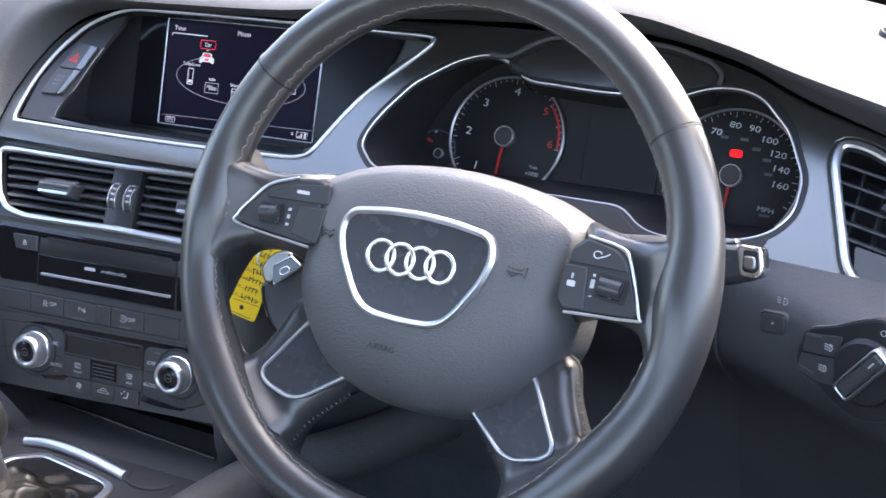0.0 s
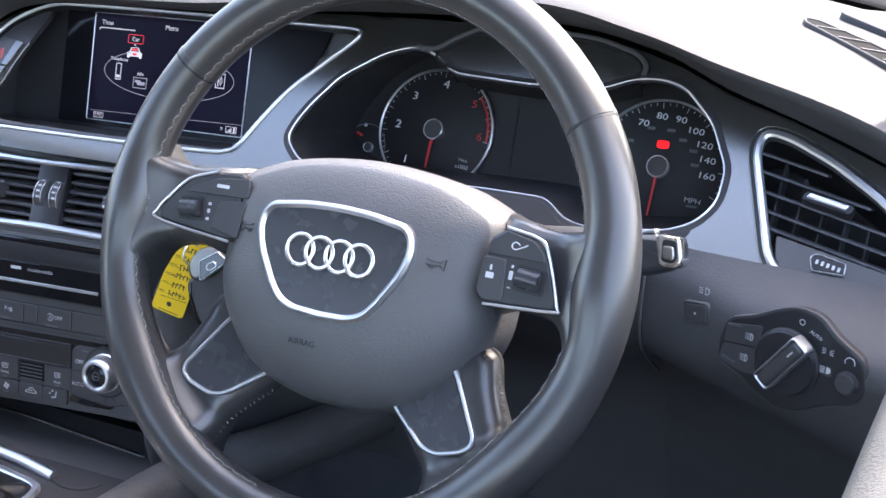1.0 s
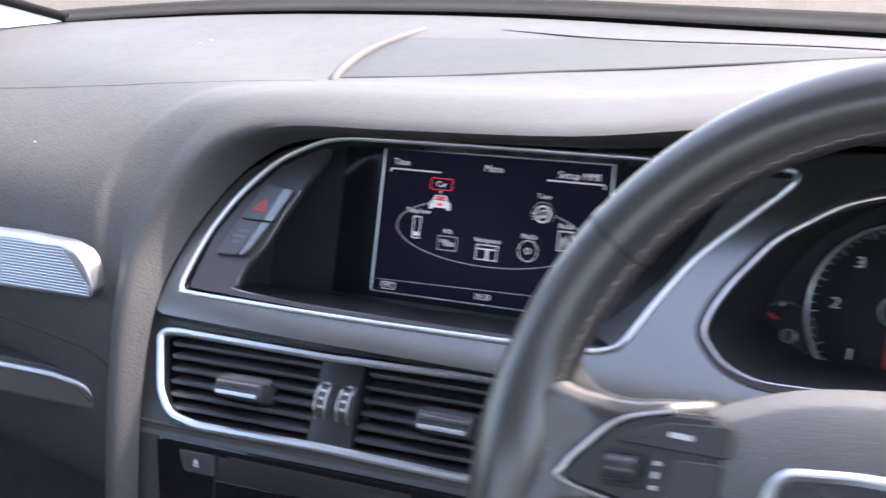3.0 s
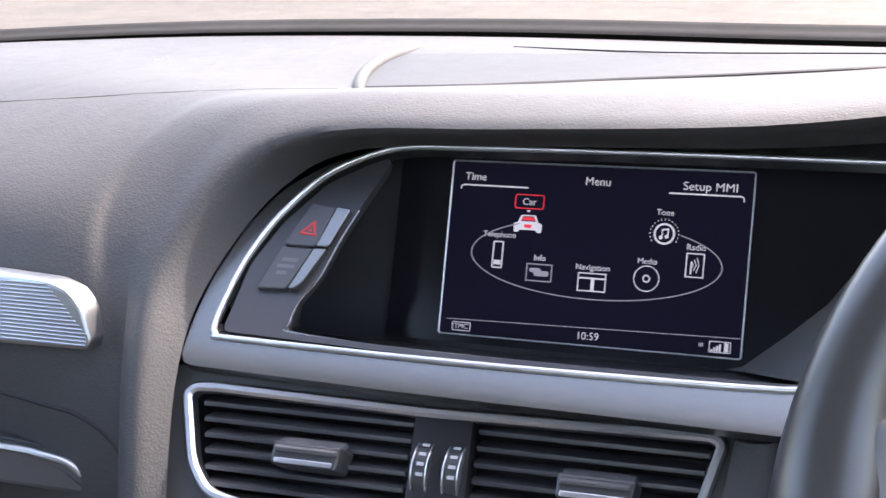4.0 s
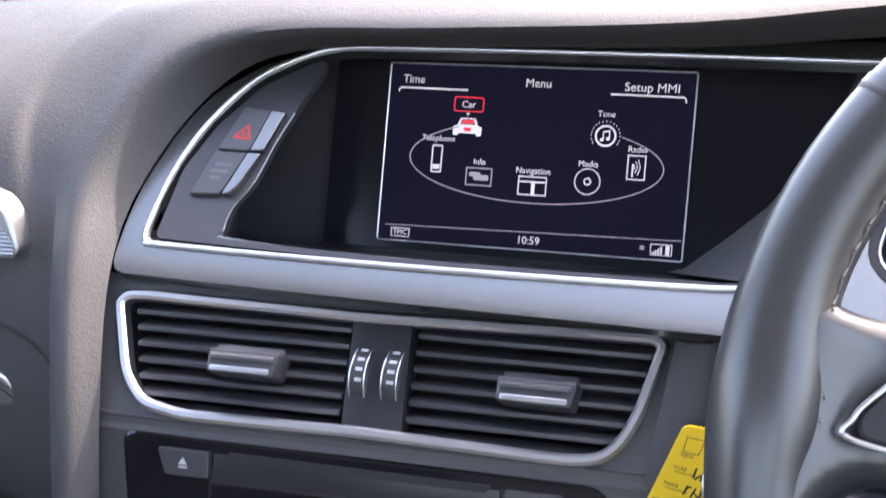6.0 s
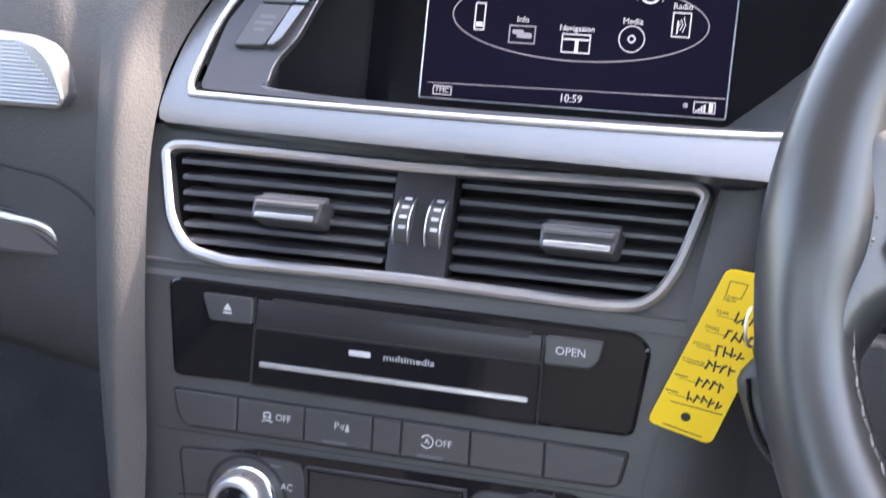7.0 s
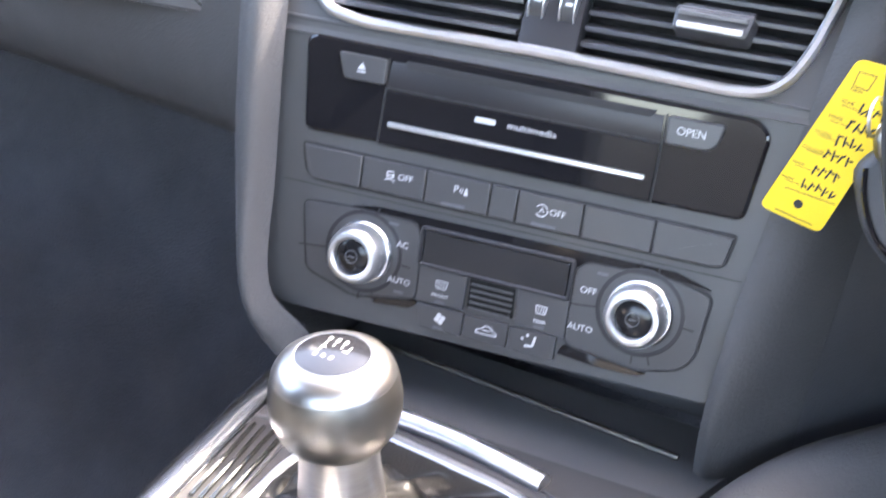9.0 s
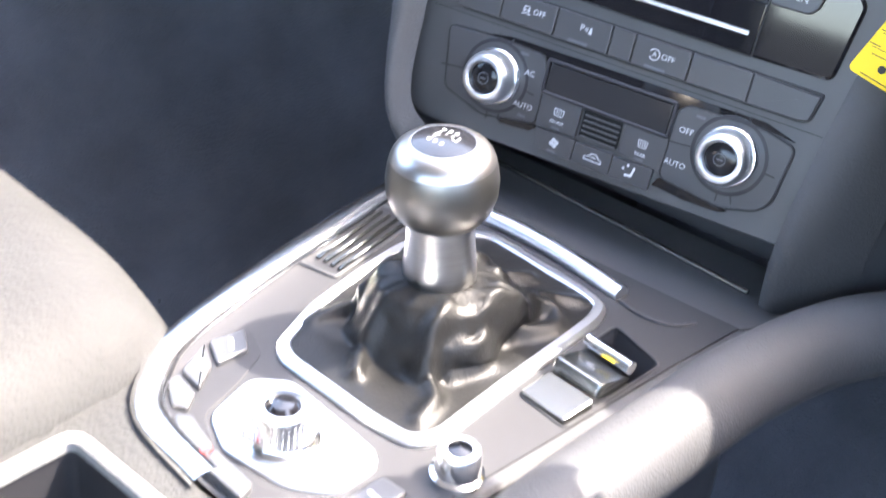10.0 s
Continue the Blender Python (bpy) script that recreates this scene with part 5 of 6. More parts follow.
for _k in range(6):
    _c = (-3.5 - 3.4 * _k, 18.0 - 7.1 * _k)
    _rows.append((_c[0] + 4, _c[1] - 0.6, 9, 0.25, -10))
    if _k > 3:
        _rows.append((_c[0] + 1, _c[1] + 1.2, 5.5, 0.45, -10))
    for j in range(4 if _k < 5 else 5):
        _u, _w = _c[0] + 8.5 + 3.0 * j, _c[1] - 0.4 - 0.55 * j
        _rows += [(_u - 0.7, _w + random.uniform(-0.4, 0.6), 0.85, random.uniform(3.6, 5.0), random.choice((-28, -18, -8))),
                  (_u + 0.5, _w + random.uniform(-1.4, 1.6), 0.8, random.uniform(1.6, 3.2), random.choice((40, 62, 88, -52)))]
_rows += [(-9, -22.5, 22, 0.4, -9), (-14, -33, 17, 0.5, -14)]
_rows = [r for r in _rows if inside((r[0] + 1.5, r[1]), TAG) and inside((r[0] - 1.5, r[1]), TAG)]
bars("unreadable_writing", _rows, INK, tag, 0.5, 0.05)

# ---- side vent and light switch ----
sidevent = thing("air_vent", FACE, "black side air vent in a satin chrome frame", "air vent", "air vents")
part("chrome_frame", trim(offset(SIDE, -2), 5.5, -4, 3, 1.4), CHROME, sidevent, "satin chrome frame")
for _y in (13, 0.5, -12.7, -25.3, -36):
    _xa, _xb = 511 + max(0, 10 - _y) * 0.33 - 1, min(617, (245 - _y) / 0.415) - 2
    _l = (_xb - _xa) / 2 / math.cos(radians(13.2))
    part("blade", moved(plate(rounded([(-_l, -5), (_l, -5), (_l, 5), (-_l, 5)], 1.2, 2), -0.8, 0.8, 0.4), (_xa + _xb) / 2, _y - 0.235 * ((_xa + _xb) / 2 - 520), -9, rx=-60, rz=-13.2), BLADE, sidevent)
part("frame_gap", trim(offset(SIDE, -4.2), 2.0, -3, 0.9, 0.3), INK, sidevent, "dark gap round the frame")
part("outer_line", trim(offset(SIDE, -5.2), 0.9, -3, 1.3, 0.3), ALU, sidevent, "thin satin outer line")
part("tab_seat", moved(plate(rounded([(-16, -3.6), (16, -3.6), (17, 3.6), (-15, 3.6)], 3), -6, 2, 1.0), 561, -20, 0, rz=-12), PODKEY, sidevent)
part("tab", moved(plate(rounded([(-13, -2.4), (13, -2.4), (14, 2.2), (-12, 2.2)], 1.5), -6, 4, 1.2), 561, -20, 0, rz=-12), CHROME, sidevent, "bright sliding tab")
part("lower_plate", plate(rounded([(535, -46), (605, -61), (613, -62), (612, -74), (546, -72), (538, -62)], 3), -8, -1.5, 0.6), MATTE, sidevent)
part("thumbwheel", plate(rounded([(559, -58.5), (563, -56), (580, -60), (580, -67), (562, -67)], 2), -3, 1.0, 0.8), INK, sidevent)
part("thumbwheel_edge", trim(rounded([(558.4, -58), (562.6, -55.2), (580.8, -59.4), (580.8, -67.6), (561.4, -67.6)], 2), 0.7, -1, 1.3, 0.3), CHROME, sidevent)
for _k in range(5):
    part("thumbwheel_mark", moved(block(-0.8, 0.8, -1.5, 1.5, 0, 0.3, 0.1, 0.2), 563.5 + 3.4 * _k, -61 - 0.8 * _k, 0.95, rz=-8), PRINT, sidevent)
for _k in range(6):
    part("vane", moved(plate(rounded([(-8, -44 + 0 * _k), (8, -44), (8, 26 - 9 * _k), (-8, 26 - 9 * _k)], 1.5, 2), -0.8, 0.8, 0.3), 527 + 15 * _k, -12, -24, ry=90), BLADE, sidevent)
lamp = thing("light_switch", KNEE, "black headlight switch panel with a rotary knob", "light switch")
LO = rounded([(-0.7, -12.5), (4.4, 2.7), (22.8, 9.6), (36.7, 17.8), (47.1, 22.1), (61.5, 21.7), (73.7, 11.8), (92.4, 2.6), (95.4, -15.3), (91.5, -23.0), (69.9, -31.7), (56.6, -40.2), (41.9, -42.7), (25.7, -36.8), (16.9, -30.6), (0.2, -25.2)], 6, 4)
part("bezel", plate(LO, -4, 4, 1.2), PODKEY, lamp)
part("bezel_edge", trim(offset(LO, -1), 1.6, 1, 3.4, 0.5), HARD, lamp)
part("dial", moved(lathe([(20, 3), (20, 7), (18.5, 8.5), (0.2, 8.5)], 48), 46, -11.5, 0), PODKEY, lamp)
part("dial_edge", moved(trim(circle(20.6, 48), 1.0, 3, 6.6, 0.4), 46, -11.5, 0), HARD, lamp)
_k = part("knob", moved(plate(rounded([(-4.6, -18), (4.6, -18), (4.6, 18), (-4.6, 18)], 3), 6, 18, 2), 48, -9, 0, rz=-36), BUTTON, lamp)
part("knob_edge", moved(trim(rounded(rect(-6.4, 6.4, -19.5, 19.5), 3.5), 1.8, 9, 17.4, 0.8), 48, -9, 0, rz=-36), CHROME, _k, "bright knob edging")
part("knob_mark", moved(block(-0.5, 0.5, 8, 13, 17.9, 18.2, 0.1, 0.2), 48, -9, 0, rz=-36), PRINT, _k)
part("fog_button", plate(rounded([(4, 0), (28, 5), (26, -9), (3, -12)], 2), 2, 5, 0.6), BUTTON, lamp)
part("fog_button", plate(rounded([(3, -13), (26, -10), (27, -27), (16, -28), (1, -24)], 2), 2, 5, 0.6), BUTTON, lamp)
for _x, _y in ((21, -4), (19, -18)):
    part("fog_sign", merged(tube(mm([(_x + 1.6 * math.sin(radians(a)), _y + 2.2 * math.cos(radians(a)), 5.1) for a in range(0, 181, 20)] + [(_x, _y + 2.2, 5.1)]), 0.0003, n=5), *[moved(block(-1.3, 1.3, -0.25, 0.25, 0, 0.1, 0.02, 0.1), _x - 2.2, _y + 1.5 - 1.5 * q, 5.05, rz=-10) for q in range(3)]), PRINT, lamp)
for _x, _y, _r in ((10, 0.2, 8), (8, -22, -14)):
    part("button_light", moved(block(-5, 5, -0.6, 0.6, 0, 0.15, 0.04, 0.3), _x, _y, 5.02, rz=_r), FAINT, lamp)
part("dimmer", moved(lathe([(6.5, 3), (6.5, 6.5), (5.5, 7.2), (0.2, 7.2)], 24), 84, -12, 0), BUTTON, lamp)
part("dimmer_sign", tube(mm([(84 + 3 * math.cos(radians(a)), 0.5 + 3 * math.sin(radians(a)), 4.1) for a in range(-20, 201, 20)]), 0.0003, n=5), PRINT, lamp)
part("dimmer_edge", moved(trim(circle(7.2, 32), 0.7, 3, 5.0, 0.3), 84, -12, 0), HARD, lamp)
part("zero_sign", moved(trim(circle(1.9, 20), 0.5, 4, 4.2, 0.05), 52, 15, 0), PRINT, lamp)
words("auto_print", "AUTO", 3.0, 61.5, 9.8, 4.15, PRINT, lamp, rot=-22)
part("side_light_sign", merged(*[moved(block(-1.2, 1.2, -0.25, 0.25, 0, 0.1, 0.02, 0.1), 70 + s * 2.4, 2.6 + 1.3 * (q - 1), 4.02, rz=s * 16 * (q - 1)) for s in (1, -1) for q in range(3)]), PRINT, lamp)
part("beam_sign", merged(*[moved(block(-1.6, 1.6, -0.28, 0.28, 0, 0.1, 0.02, 0.1), 68, -7 - 1.1 * q, 4.02) for q in range(4)], moved(rings(rounded([(0, -2.2), (2.2, -1.6), (2.8, 0), (2.2, 1.6), (0, 2.2)], 0.6), [(0, 0), (0, 0.1)]), 70.6, -8.6, 4.02)), PRINT, lamp)
levelling = thing("levelling_switch", KNEE, "small square dark thumbwheel switch", "switch")
part("frame", trim(rounded([(-31, 3.5), (-12, 6), (-10, -8), (-29, -11)], 4), 1.6, -3, 1.6, 0.5), HARD, levelling)
part("wheel", plate(rounded([(-29.5, 2), (-13.4, 4.4), (-11.6, -6.8), (-27.8, -9.2)], 3), -4, 2.2, 1.0), BUTTON, levelling)
bars("print", [(-20.5, -2.5, 1.6, 1.6)], PRINT, levelling, 2.2)
part("beam_sign", merged(moved(trim(rounded([(0, -2.6), (2.6, -1.8), (3.2, 0), (2.6, 1.8), (0, 2.6)], 0.8), 0.5, 0, 0.15, 0.05), -16, 13, 0.6), *[moved(block(-1.4, 1.4, -0.25, 0.25, 0, 0.12, 0.02, 0.1), -19, 14.6 - 1.6 * q, 0.6) for q in range(3)]), PRINT, levelling)

# ---- centre console ----
console = thing("centre_console", DECK, "satin dark centre console with bright side rails", "console")
DECKO = [(-116, 70), (-110, 10), (-100, -70), (-88, -140), (-74, -172), (-52, -196), (0, -208), (60, -205), (82, -150), (92, -74), (102, 8), (112, 74)]
part("body", rings(rounded(DECKO, 10), [(-6, -330), (0, -12), (0, -2), (2, 0), (12, 0)], front=False), HARD, console)
part("tray", plate(rounded([(-104, 62), (-60, 56), (46, 47), (84, 46), (108, 70), (126, 132), (-104, 135)], 6), -6, 0.8, 0.8), MATTE, console, "dark lidded tray")
WELL = rounded([(58.5, 21), (91, 9), (85, -65), (56, -60)], 4, 3)
part("deck", holed(offset(rounded(DECKO, 10), 7), [WELL], -1, 1.2), DECKM, console, "dark satin metal deck")
part("left_rail", tube(smoothpath(mm([(-110, 66, 2), (-104.5, 10, 2), (-95.5, -70, 2), (-84, -138, 2), (-70, -168, 2), (-48, -190, 2), (-2, -200, 2)]), 4), 0.0078, n=16, flat=0.55, up=(0, 0, 1)), BRIGHT, console, "bright side rail")
part("strip", tube(smoothpath(mm([(-66, 50, 3), (-40, 55, 4), (0, 53, 4), (46, 45, 3)])), 0.005, n=12), CHROME, console, "bright curved grip strip")
part("padded_rail", tube(smoothpath(mm([(108, -330, -12), (110, -130, -6), (119, -40, -2), (129, 30, 2), (153, 92, 8), (205, 150, 18), (275, 240, 36)])), 0.0215, n=24), SOFT, console, "grained padded rail")
_ch = [(-101, 22), (-76, 25), (-68, -51), (-91, -54)]
part("coin_holder", plate(rounded(_ch, 3), 0, 1.5, 0.3), RECESS, console, "dark coin holder")
part("coin_frame", trim(rounded(offset(_ch, -1.5), 4), 2.0, 0, 2.8, 0.6), MATTE, console)
for _k in range(4):
    part("rib", tube(mm([(-94.5 + 5.6 * _k, 16, 2.2), (-86 + 5.0 * _k, -45, 2.2)]), 0.0012, n=8), ALU, console, "bright rib")
part("switch_well", rings(WELL, [(-1, 0.8), (0.5, -2), (2, -22)]), LINER, console, "dark switch well")
part("well_edge", trim(offset(WELL, -1.2), 1.6, 0, 2.0, 0.5), DECKM, console)
part("brake_switch", moved(plate(rounded([(-14, -13), (15, -13), (14, 13), (-14, 13)], 2.5), -4, 3.5, 1.5), 72, -24, 4, rx=-14, rz=-7), ALU, console, "satin parking brake switch")
part("brake_lip", moved(tube([(-0.014, 0, 0), (0.014, 0, 0)], 0.0035, n=12), 73.5, -11.5, 9, rz=-9), BRIGHT, console)
part("brake_light", moved(block(-4, 4, -0.9, 0.9, 0, 0.3, 0.1, 0.3), 76, -17, 10.0, rx=-14, rz=-7), YELLOW, console, "small yellow lamp")
bars("brake_sign", [(71, -25, 4, 3.4)], FAINT, console, 8.0)
part("hold_switch", moved(plate(rounded([(-13, -11), (14, -11), (14, 11), (-14, 11)], 2), -4, 2.5, 1.0), 70.5, -51, 2, rx=3, rz=-7), ALU, console, "satin hold switch")
part("control_plate", plate(rounded([(-37, -142), (-22, -129), (37, -138), (44, -146), (42, -170), (24, -182), (-10, -184), (-31, -172)], 6), 0, 3, 1), CHROME, console, "silver control plate")
part("control_surround", plate(rounded([(-72, -133), (-64, -114), (-47, -124), (-38, -150), (-33, -173), (-12, -186), (18, -187), (44, -176), (48, -148), (66, -148), (65, -178), (40, -194), (0, -200), (-40, -190), (-60, -172)], 4), 0, 1.7, 0.4), RECESS, console, "dark surround of the menu buttons")
_m = part("menu_knob", moved(lathe([(17, 2), (17, 4.5), (14.5, 6), (13.2, 8), (12.8, 19), (11.8, 21), (8, 21.5), (7, 19)], 40), 3, -162, 0), BRIGHT, console, "knurled bright menu knob")
part("knob_cap", moved(lathe([(7.4, 18), (7, 21), (5, 23), (0.2, 23.8)], 24), 3, -162, 0), GLOSS, _m)
_v = part("volume_knob", moved(lathe([(12, 1), (12, 4), (10.2, 5), (9.8, 15), (8.8, 16.5), (5.6, 16.5)], 32), 70, -125, 0), BRIGHT, console, "small bright volume knob")
part("knob_cap", moved(lathe([(5.8, 15), (5.4, 17), (0.2, 17.8)], 20), 70, -125, 0), GLOSS, _v)
for _q in range(32):
    _a = 2 * math.pi * _q / 32
    part("knurl", moved(block(-0.25, 0.25, -0.3, 0.3, 7, 18, 0.1, 0.1), 3 + 12.9 * math.cos(_a), -162 + 12.9 * math.sin(_a), 0, rz=math.degrees(_a)), BRIGHT, _m)
for _o, _h in (([(-70, -136), (-65, -118), (-52, -128), (-54, -146)], 4), ([(-62, -160), (-69.5, -139), (-55, -148), (-46, -164)], 4), ([(-60, -170), (-60, -163), (-45, -167), (-39, -177), (-46, -180)], 4), ([(-40, -184), (-34, -179), (-14, -186), (-10, -198), (-24, -196)], 5), ([(-8, -198), (-11, -187), (16, -191), (18, -201)], 5), ([(50, -150), (64, -150), (62, -176), (48, -176)], 5)):
    _b = part("menu_button", plate(rounded(_o, 2.5), 1, _h, 1), BUTTON, console)
    _x, _y = sum(p[0] for p in _o) / len(_o), sum(p[1] for p in _o) / len(_o)
    part("button_print", moved(block(-4, 4, -1.2, 1.2, 0, 0.2, 0.05, 0.3), _x, _y + 1, _h, rz=-40 if _x < -42 else -12), PRINT, _b)
part("red_mark", moved(block(-1.2, 1.2, -4, 4, 0, 0.3, 0.05, 0.6), -13, -192, 5, rz=-20), REDP, console, "small red marker")

part("tray_lip", tube(smoothpath(mm([(47, 42, 1.6), (58, 38.5, 1.8), (70, 39, 1.8), (80, 44, 1.6), (86, 54, 1.2)]), 4), 0.0011, n=8), DECKM, console)
part("tray_edge", tube(mm([(-104, 116, 2), (-47, 112, 2), (92, 100, 2)]), 0.0016, n=8), ALU, console)
armrest = thing("cup_holder", DECK, "pale grey console box with a dark square pit", "cup holder")
PIT = rounded([(-60, -222), (38, -228), (38, -318), (-64, -318)], 5, 3)
part("box", holed(rounded([(-106, -146), (-84, -145), (-71, -168), (-50, -191), (-4, -202), (60, -207), (68, -335), (-122, -335), (-124, -220)], 5, 3), [offset(PIT, -4)], -70, 0), SEAT, armrest)
part("pit_edge", trim(offset(PIT, -6), 6.5, -4, 2.5, 1.5), DOORM, armrest, "grey pit edging")
part("pit", rings(PIT, [(-1, 0), (1, -30), (4, -58)]), RECESS, armrest, "dark square pit")

# ---- gear lever ----
gear = thing("gear_lever", Matrix.Translation((-0.004, -0.296, 0.345)) @ pose(0, 0, 0, 4, -2, 0), "brushed metal gear lever with a pleated leather gaiter", "gear lever")
part("collar", lathe([(16.5, 28), (18.2, 31), (17.8, 40), (16.6, 52), (16.2, 61), (16.8, 68)], 40), LEVER, gear, "brushed metal neck")
part("knob", lathe([(16.4, 65.5), (20, 67.5), (23.8, 73), (26.0, 80), (26.4, 87), (25.4, 94), (24.2, 97)], 48), KNOB, gear, "dark satin metal ball knob")
part("knob_ring", lathe([(24.2, 96.4), (24.6, 97.2), (23.6, 99.6), (21.4, 102.6), (18.6, 104.6), (15.4, 105.6)], 48), LEVER, gear, "bright metal knob top ring")
part("knob_cap", lathe([(15.6, 104.2), (14.6, 105.9), (9, 106.9), (0.2, 107.2)], 40), CAPM, gear, "dark cap with a shift pattern")
bars("shift_pattern", [(x * 0.8, y * 0.8, w * 0.9, h * 0.72) for x, y, w, h in ((-6.5, 2, 0.7, 9), (-2, 2, 0.7, 9), (2.5, 2, 0.7, 9), (7, 4, 0.7, 5), (0, 2, 14, 0.7), (-6.5, 9, 1.8, 2.4), (-2, 9, 1.8, 2.4), (2.5, 9, 1.8, 2.4), (-6.5, -5, 1.8, 2.4), (-2, -5, 1.8, 2.4), (2.5, -5, 1.8, 2.4))], PRINT, gear, 107.0)
BOOT = rounded([(-46, -114), (-57, -80), (-62, -40), (-64, -5), (-58, 26), (-36, 42), (30, 34), (46, 29), (50, 15), (50, -60), (51, -112), (44, -125), (20, -126), (-36, -121)], 8, 4)
gaiter = thing("gear_gaiter", DECK, "creased black leather gear gaiter in a chrome frame", "gaiter")
part("frame", trim(offset(BOOT, -2), 8, 0, 5, 2), CHROME, gaiter, "bright gaiter frame")


def pleats():
    """A leather sleeve that hugs the lever, creases and spreads to the frame."""
    from mathutils import noise
    bm, loops = bmesh.new(), []
    o = offset(BOOT, 5)
    n, m = 210, 60
    folds = [smoothpath([Vector(p) for p in f], 8) for f in (
        [(20, -34), (33, -22), (40, -6), (31, 3), (23, -8), (29, -24), (24, -44), (32, -60), (27, -76)],
        [(14, -66), (20, -84), (34, -96), (38, -112)], [(-8, -70), (-13, -90), (-4, -108)],
        [(-26, -58), (-40, -72), (-48, -92)], [(-30, -40), (-46, -36), (-54, -20)], [(-6, -20), (-4, 2), (4, 20)], [(10, -20), (22, 8), (34, 22)])]
    ring = [Vector(o[i]) for i in range(len(o))] + [Vector(o[0])]
    total = [0.0]
    for a, b in zip(ring, ring[1:]):
        total.append(total[-1] + (b - a).length)
    edge, k = [], 0
    for i in range(n):
        d = total[-1] * i / n
        while total[k + 1] < d:
            k += 1
        f = (d - total[k]) / max(1e-6, total[k + 1] - total[k])
        edge.append(ring[k] * (1 - f) + ring[k + 1] * f)
    top = Vector((-4, -48))
    for j in range(m + 1):
        q = j / m
        loop = []
        for p in edge:
            a = math.atan2(p.y - top.y, p.x - top.x)
            way = Vector((math.cos(a), math.sin(a)))
            far = (p - top).length
            w = (1 - q) ** 1.7
            r = 17 + 6.5 * min(1, (1 - q) * 9) + 7 * math.sin(math.pi * min(1, max(0, (q - 0.35) / 0.6))) + (far - 20) * w
            t = min(1, max(0, (q - 0.38) / 0.62))
            z = 4 + 30 * t * t * (3 - 2 * t)
            calm = math.sin(math.pi * q) ** 0.7
            c = Vector((way.x * (r + 8) * 0.026, way.y * (r + 8) * 0.026, z * 0.045))
            ridge = 1 - 2.4 * abs(noise.noise(c + Vector((3.1, 0.4, 1.7))))
            swirl = math.sin(3 * a + 7 * q + 1.4 * math.sin(2 * a))
            d = calm * (2.6 * ridge + 1.8 * swirl + 1.2 * noise.noise(c * 2.6))
            pleat = 1.0 * math.sin(22 * a) * max(0, q - 0.72) * 1.4
            r += d + pleat
            z += 0.5 * d
            spot = Vector((top.x + way.x * r, top.y + way.y * r))
            for f in folds:
                near = min((spot - v.to_2d()).length for v in f)
                z += 6.5 * calm * math.exp(-(near / 4.6) ** 2)
            loop.append(bm.verts.new(((top.x + way.x * r) / 1000, (top.y + way.y * r) / 1000, max(1.5, z) / 1000)))
        loops.append(loop)
    for a, b in zip(loops, loops[1:]):
        for i in range(n):
            bm.faces.new((a[i], a[(i + 1) % n], b[(i + 1) % n], b[i]))
    return bm


part("leather", pleats(), GAITER, gaiter, smooth=80)

# ---- seats and passenger side ----
def cushion(w, l, h, puff):
    rows = []
    for j in range(9):
        y = l * (j / 8 - 0.5)
        e = 1 - abs(2 * j / 8 - 1) ** 4
        rows.append([Vector((w * (i / 10 - 0.5) * (0.9 + 0.1 * e), y, h * (0.35 + 0.65 * e) * (1 - abs(2 * i / 10 - 1) ** 6) + puff * e * math.exp(-((abs(2 * i / 10 - 1) - 0.8) / 0.16) ** 2))) for i in range(11)])
    return loft(rows, 3, 3)


def padded(outline, z0, z1, puff=0):
    return rings(outline, [(0, z0), (0, z1 - 55), (4, z1 - 32), (14, z1 - 13), (30, z1 - 4), (46, z1 + puff * 0.4), (62, z1 + puff * 0.6)])


seat = thing("passenger_seat", Matrix.Translation((-0.335, -0.64, 0.0)), "sunlit pale grey leather passenger seat cushion", "car seat", "car seats")
SEATO = smoothloop([(-270, 230), (-200, 276), (-60, 288), (60, 286), (160, 276), (215, 264), (256, 244), (268, 200), (270, 0), (268, -280), (-270, -280)], 4)
part("cushion", pillow(SEATO, 110, 376, 60, 50, step=12), SEAT, seat, smooth=80)
part("base", slab(-0.22, 0.22, -0.25, 0.2, 0.0, 0.13), HARD, seat)
part("backrest", moved(padded(rounded([(-240, 0), (-250, 250), (-215, 470), (-120, 520), (120, 520), (215, 470), (250, 250), (240, 0)], 30), -60, 70, 8), 0, -250, 300, rx=78), SEAT, seat, smooth=80)
seat2 = thing("driver_seat", Matrix.Translation((0.39, -0.80, 0.0)), "pale grey leather driver seat cushion", "car seat", "car seats")
part("cushion", pillow(smoothloop([(-245, 220), (-120, 258), (120, 258), (245, 220), (255, 0), (250, -260), (-250, -260), (-255, 0)], 4), 90, 298, 48, 46, step=14), SEAT, seat2, smooth=80)
part("base", slab(-0.22, 0.22, -0.25, 0.2, 0.0, 0.12), HARD, seat2)
insert = thing("trim_strip", place((-0.26, -0.114, 0.60), 6, 3), "ribbed silver trim strip on the passenger side", "trim strip")
part("strip", plate(rounded([(-500, 17), (0, 17), (38, 15), (50, 11), (58, 2), (64, -14), (60, -19), (0, -20), (-500, -21)], 4), -14, 2, 2), STRIP, insert, "bright brushed metal face")
for _k in range(16):
    part("rib", tube(mm([(-420, -16.5 + 2 * _k, 2.2), (60 - max(0, _k - 3) * 1.9, -16.5 + 2 * _k, 2.0)]), 0.0005, n=6), STRIP, insert)
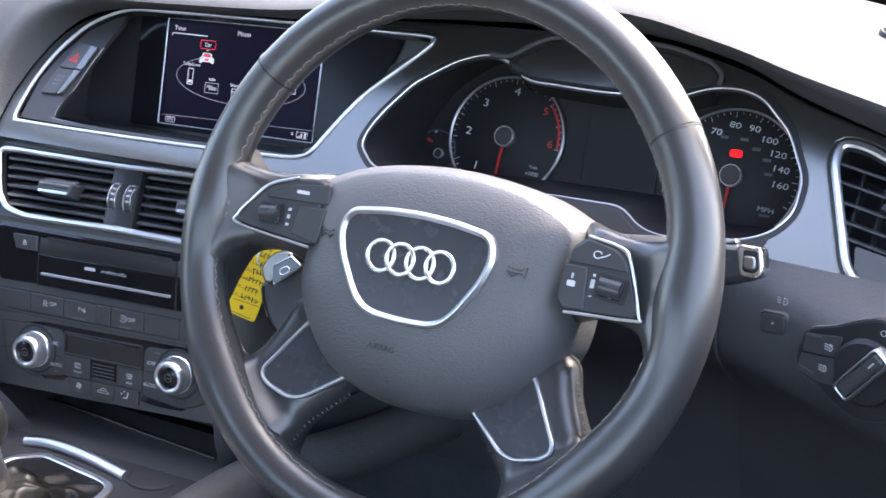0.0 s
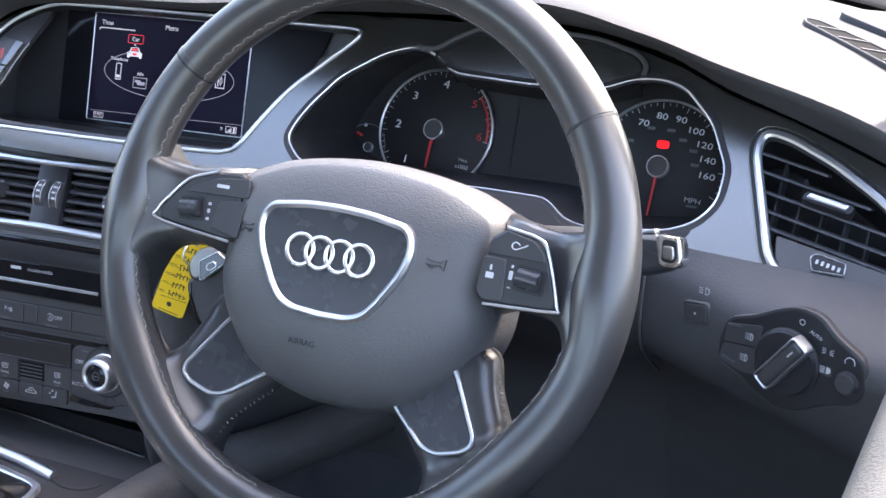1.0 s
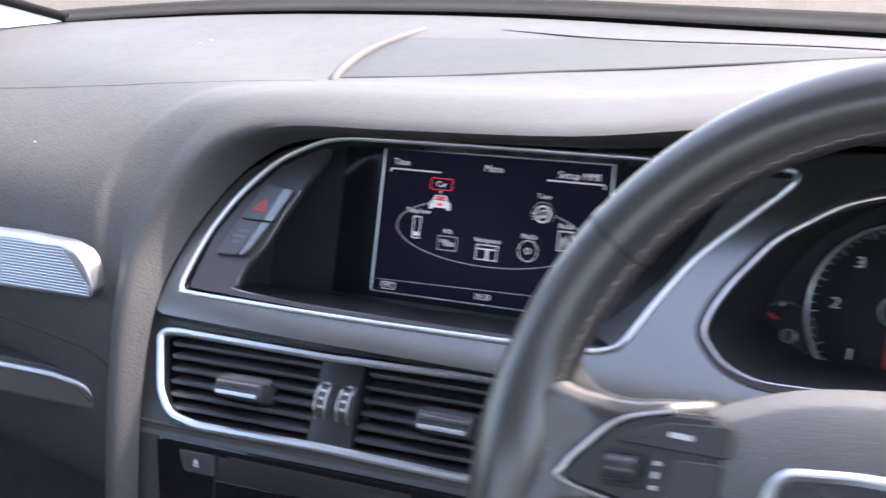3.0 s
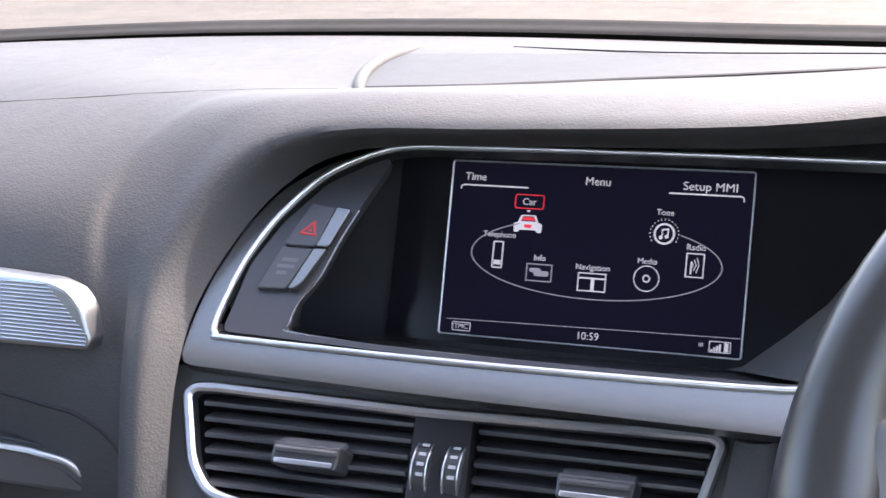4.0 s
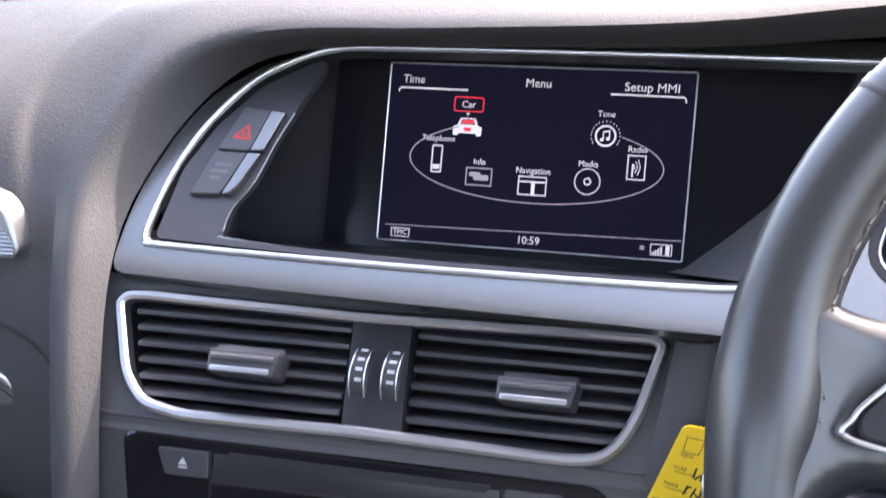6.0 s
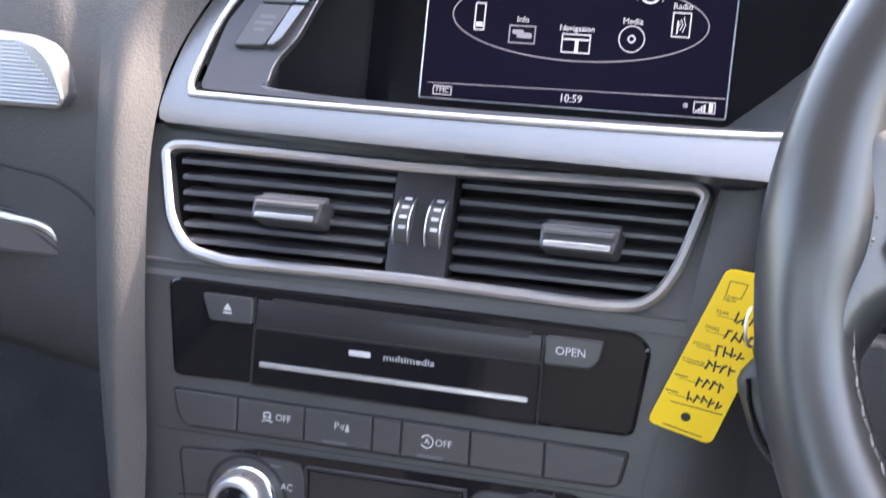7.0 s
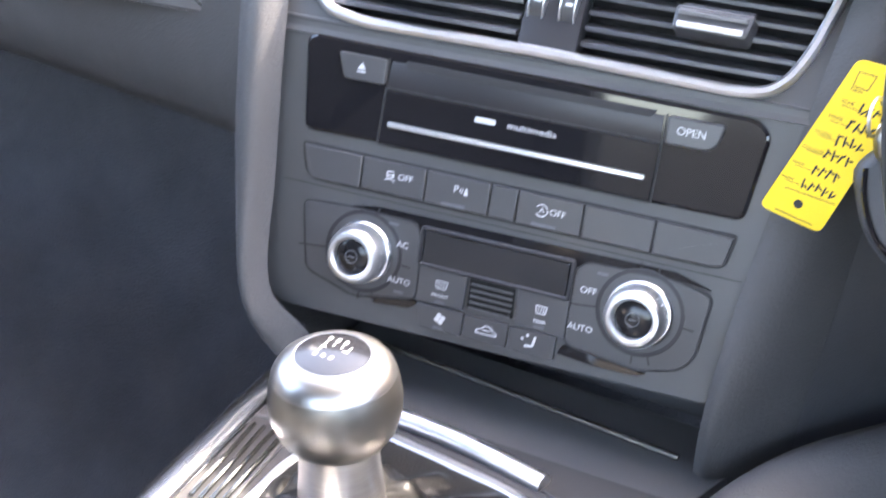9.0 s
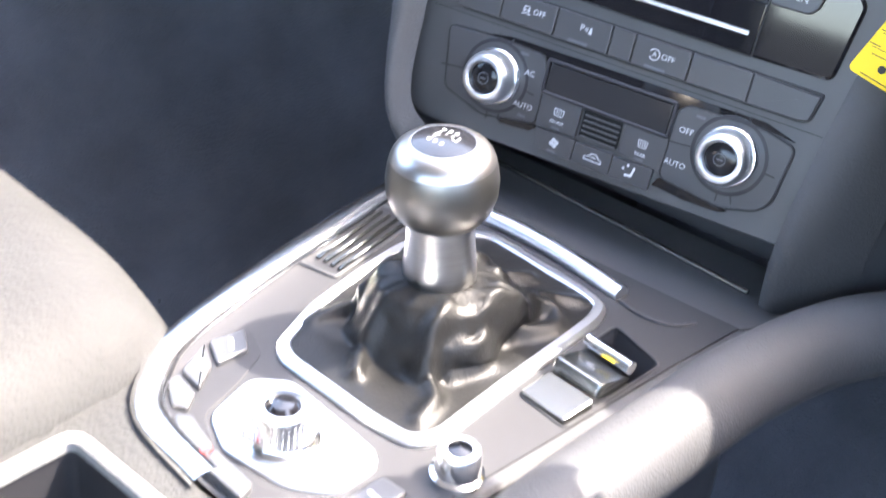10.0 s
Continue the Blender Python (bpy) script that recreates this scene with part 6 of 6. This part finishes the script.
def ontop(points):
    """Points (x, y) in millimetres dropped on the dash top."""
    from mathutils.bvhtree import BVHTree
    me = bpy.data.objects["dash_top"].data
    tree = BVHTree.FromPolygons([v.co[:] for v in me.vertices], [p.vertices[:] for p in me.polygons])
    return [tree.ray_cast(Vector((x / 1000, y / 1000, 1.0)), Vector((0, 0, -1)))[0] for x, y in points]


part("cover_joint", tube(ontop([tuple(p)[:2] for p in smoothpath([(-540, 34, 0), (-439, 35, 0), (-363, 36.3, 0), (-286, 39, 0), (-211, 49, 0), (-152, 76, 0)], 6)]), 0.00022, n=8), ARMREST, dash, "fine pale joint across the dash top")
for _x, _y, _r in ((-362, 189, 1.1), (-364, 205, 1.2), (-318, -41, 0.8)):
    _c = thing("crumb", Matrix.Translation(ontop([(_x, _y)])[0]), "tiny white crumb lying on the dash top", "crumb", "crumbs on the dash")
    part("speck", lathe([(_r * 0.5, 0), (_r, _r * 0.4), (_r * 0.7, _r), (0.05, _r * 1.2)], 8), PRINT, _c)
def onto(points, lift=0.0):
    """Points (x, z) in millimetres laid on the passenger side of the dashboard."""
    from mathutils.bvhtree import BVHTree
    me = bpy.data.objects["dash_top"].data
    tree = BVHTree.FromPolygons([v.co[:] for v in me.vertices], [p.vertices[:] for p in me.polygons])
    out = []
    for x, z in points:
        hit = tree.ray_cast(Vector((x / 1000, -0.5, z / 1000)), Vector((0, 1, 0)))[0]
        out.append((hit if hit else Vector((x / 1000, -0.115, z / 1000))) - Vector((0, lift, 0)))
    return out


part("glovebox_joint", tube(onto([tuple(p) for p in smoothpath([(-620, 552), (-400, 550), (-260, 547), (-238, 546), (-215, 545), (-201, 541), (-191, 536), (-183, 528), (-176, 518)], 6)], -0.0008), 0.0017, n=8), INK, dash, "dark joint over the glovebox lid")
_y = onto([(-250, 510)])[0].y
handle = thing("glovebox_handle", place((-0.257, _y - 0.002, 0.510), 0, 3), "dark grey glovebox handle with a bright metal edge", "handle")
part("recess", plate(rounded([(-110, 14), (-4, 14), (34, 11), (46, 5), (52, -2), (59, -13), (-110, -13)], 6), -14, 1.2, 1), LINER, handle)
part("grip", plate(rounded([(-110, 12), (-4, 12), (32, 9), (43, 4), (48, -2), (54, -11), (-110, -11.5)], 6), -6, 7, 3), TABTOP, handle, "grey moulded grip")
part("edge", tube(smoothpath(mm([(-110, 10, 6), (-4, 10.4, 6), (20, 9, 6.4), (33, 7, 6), (41, 3, 5.4), (47, -4, 4)]), 5), 0.0022, n=10), CHROME, handle, "bright metal edge")
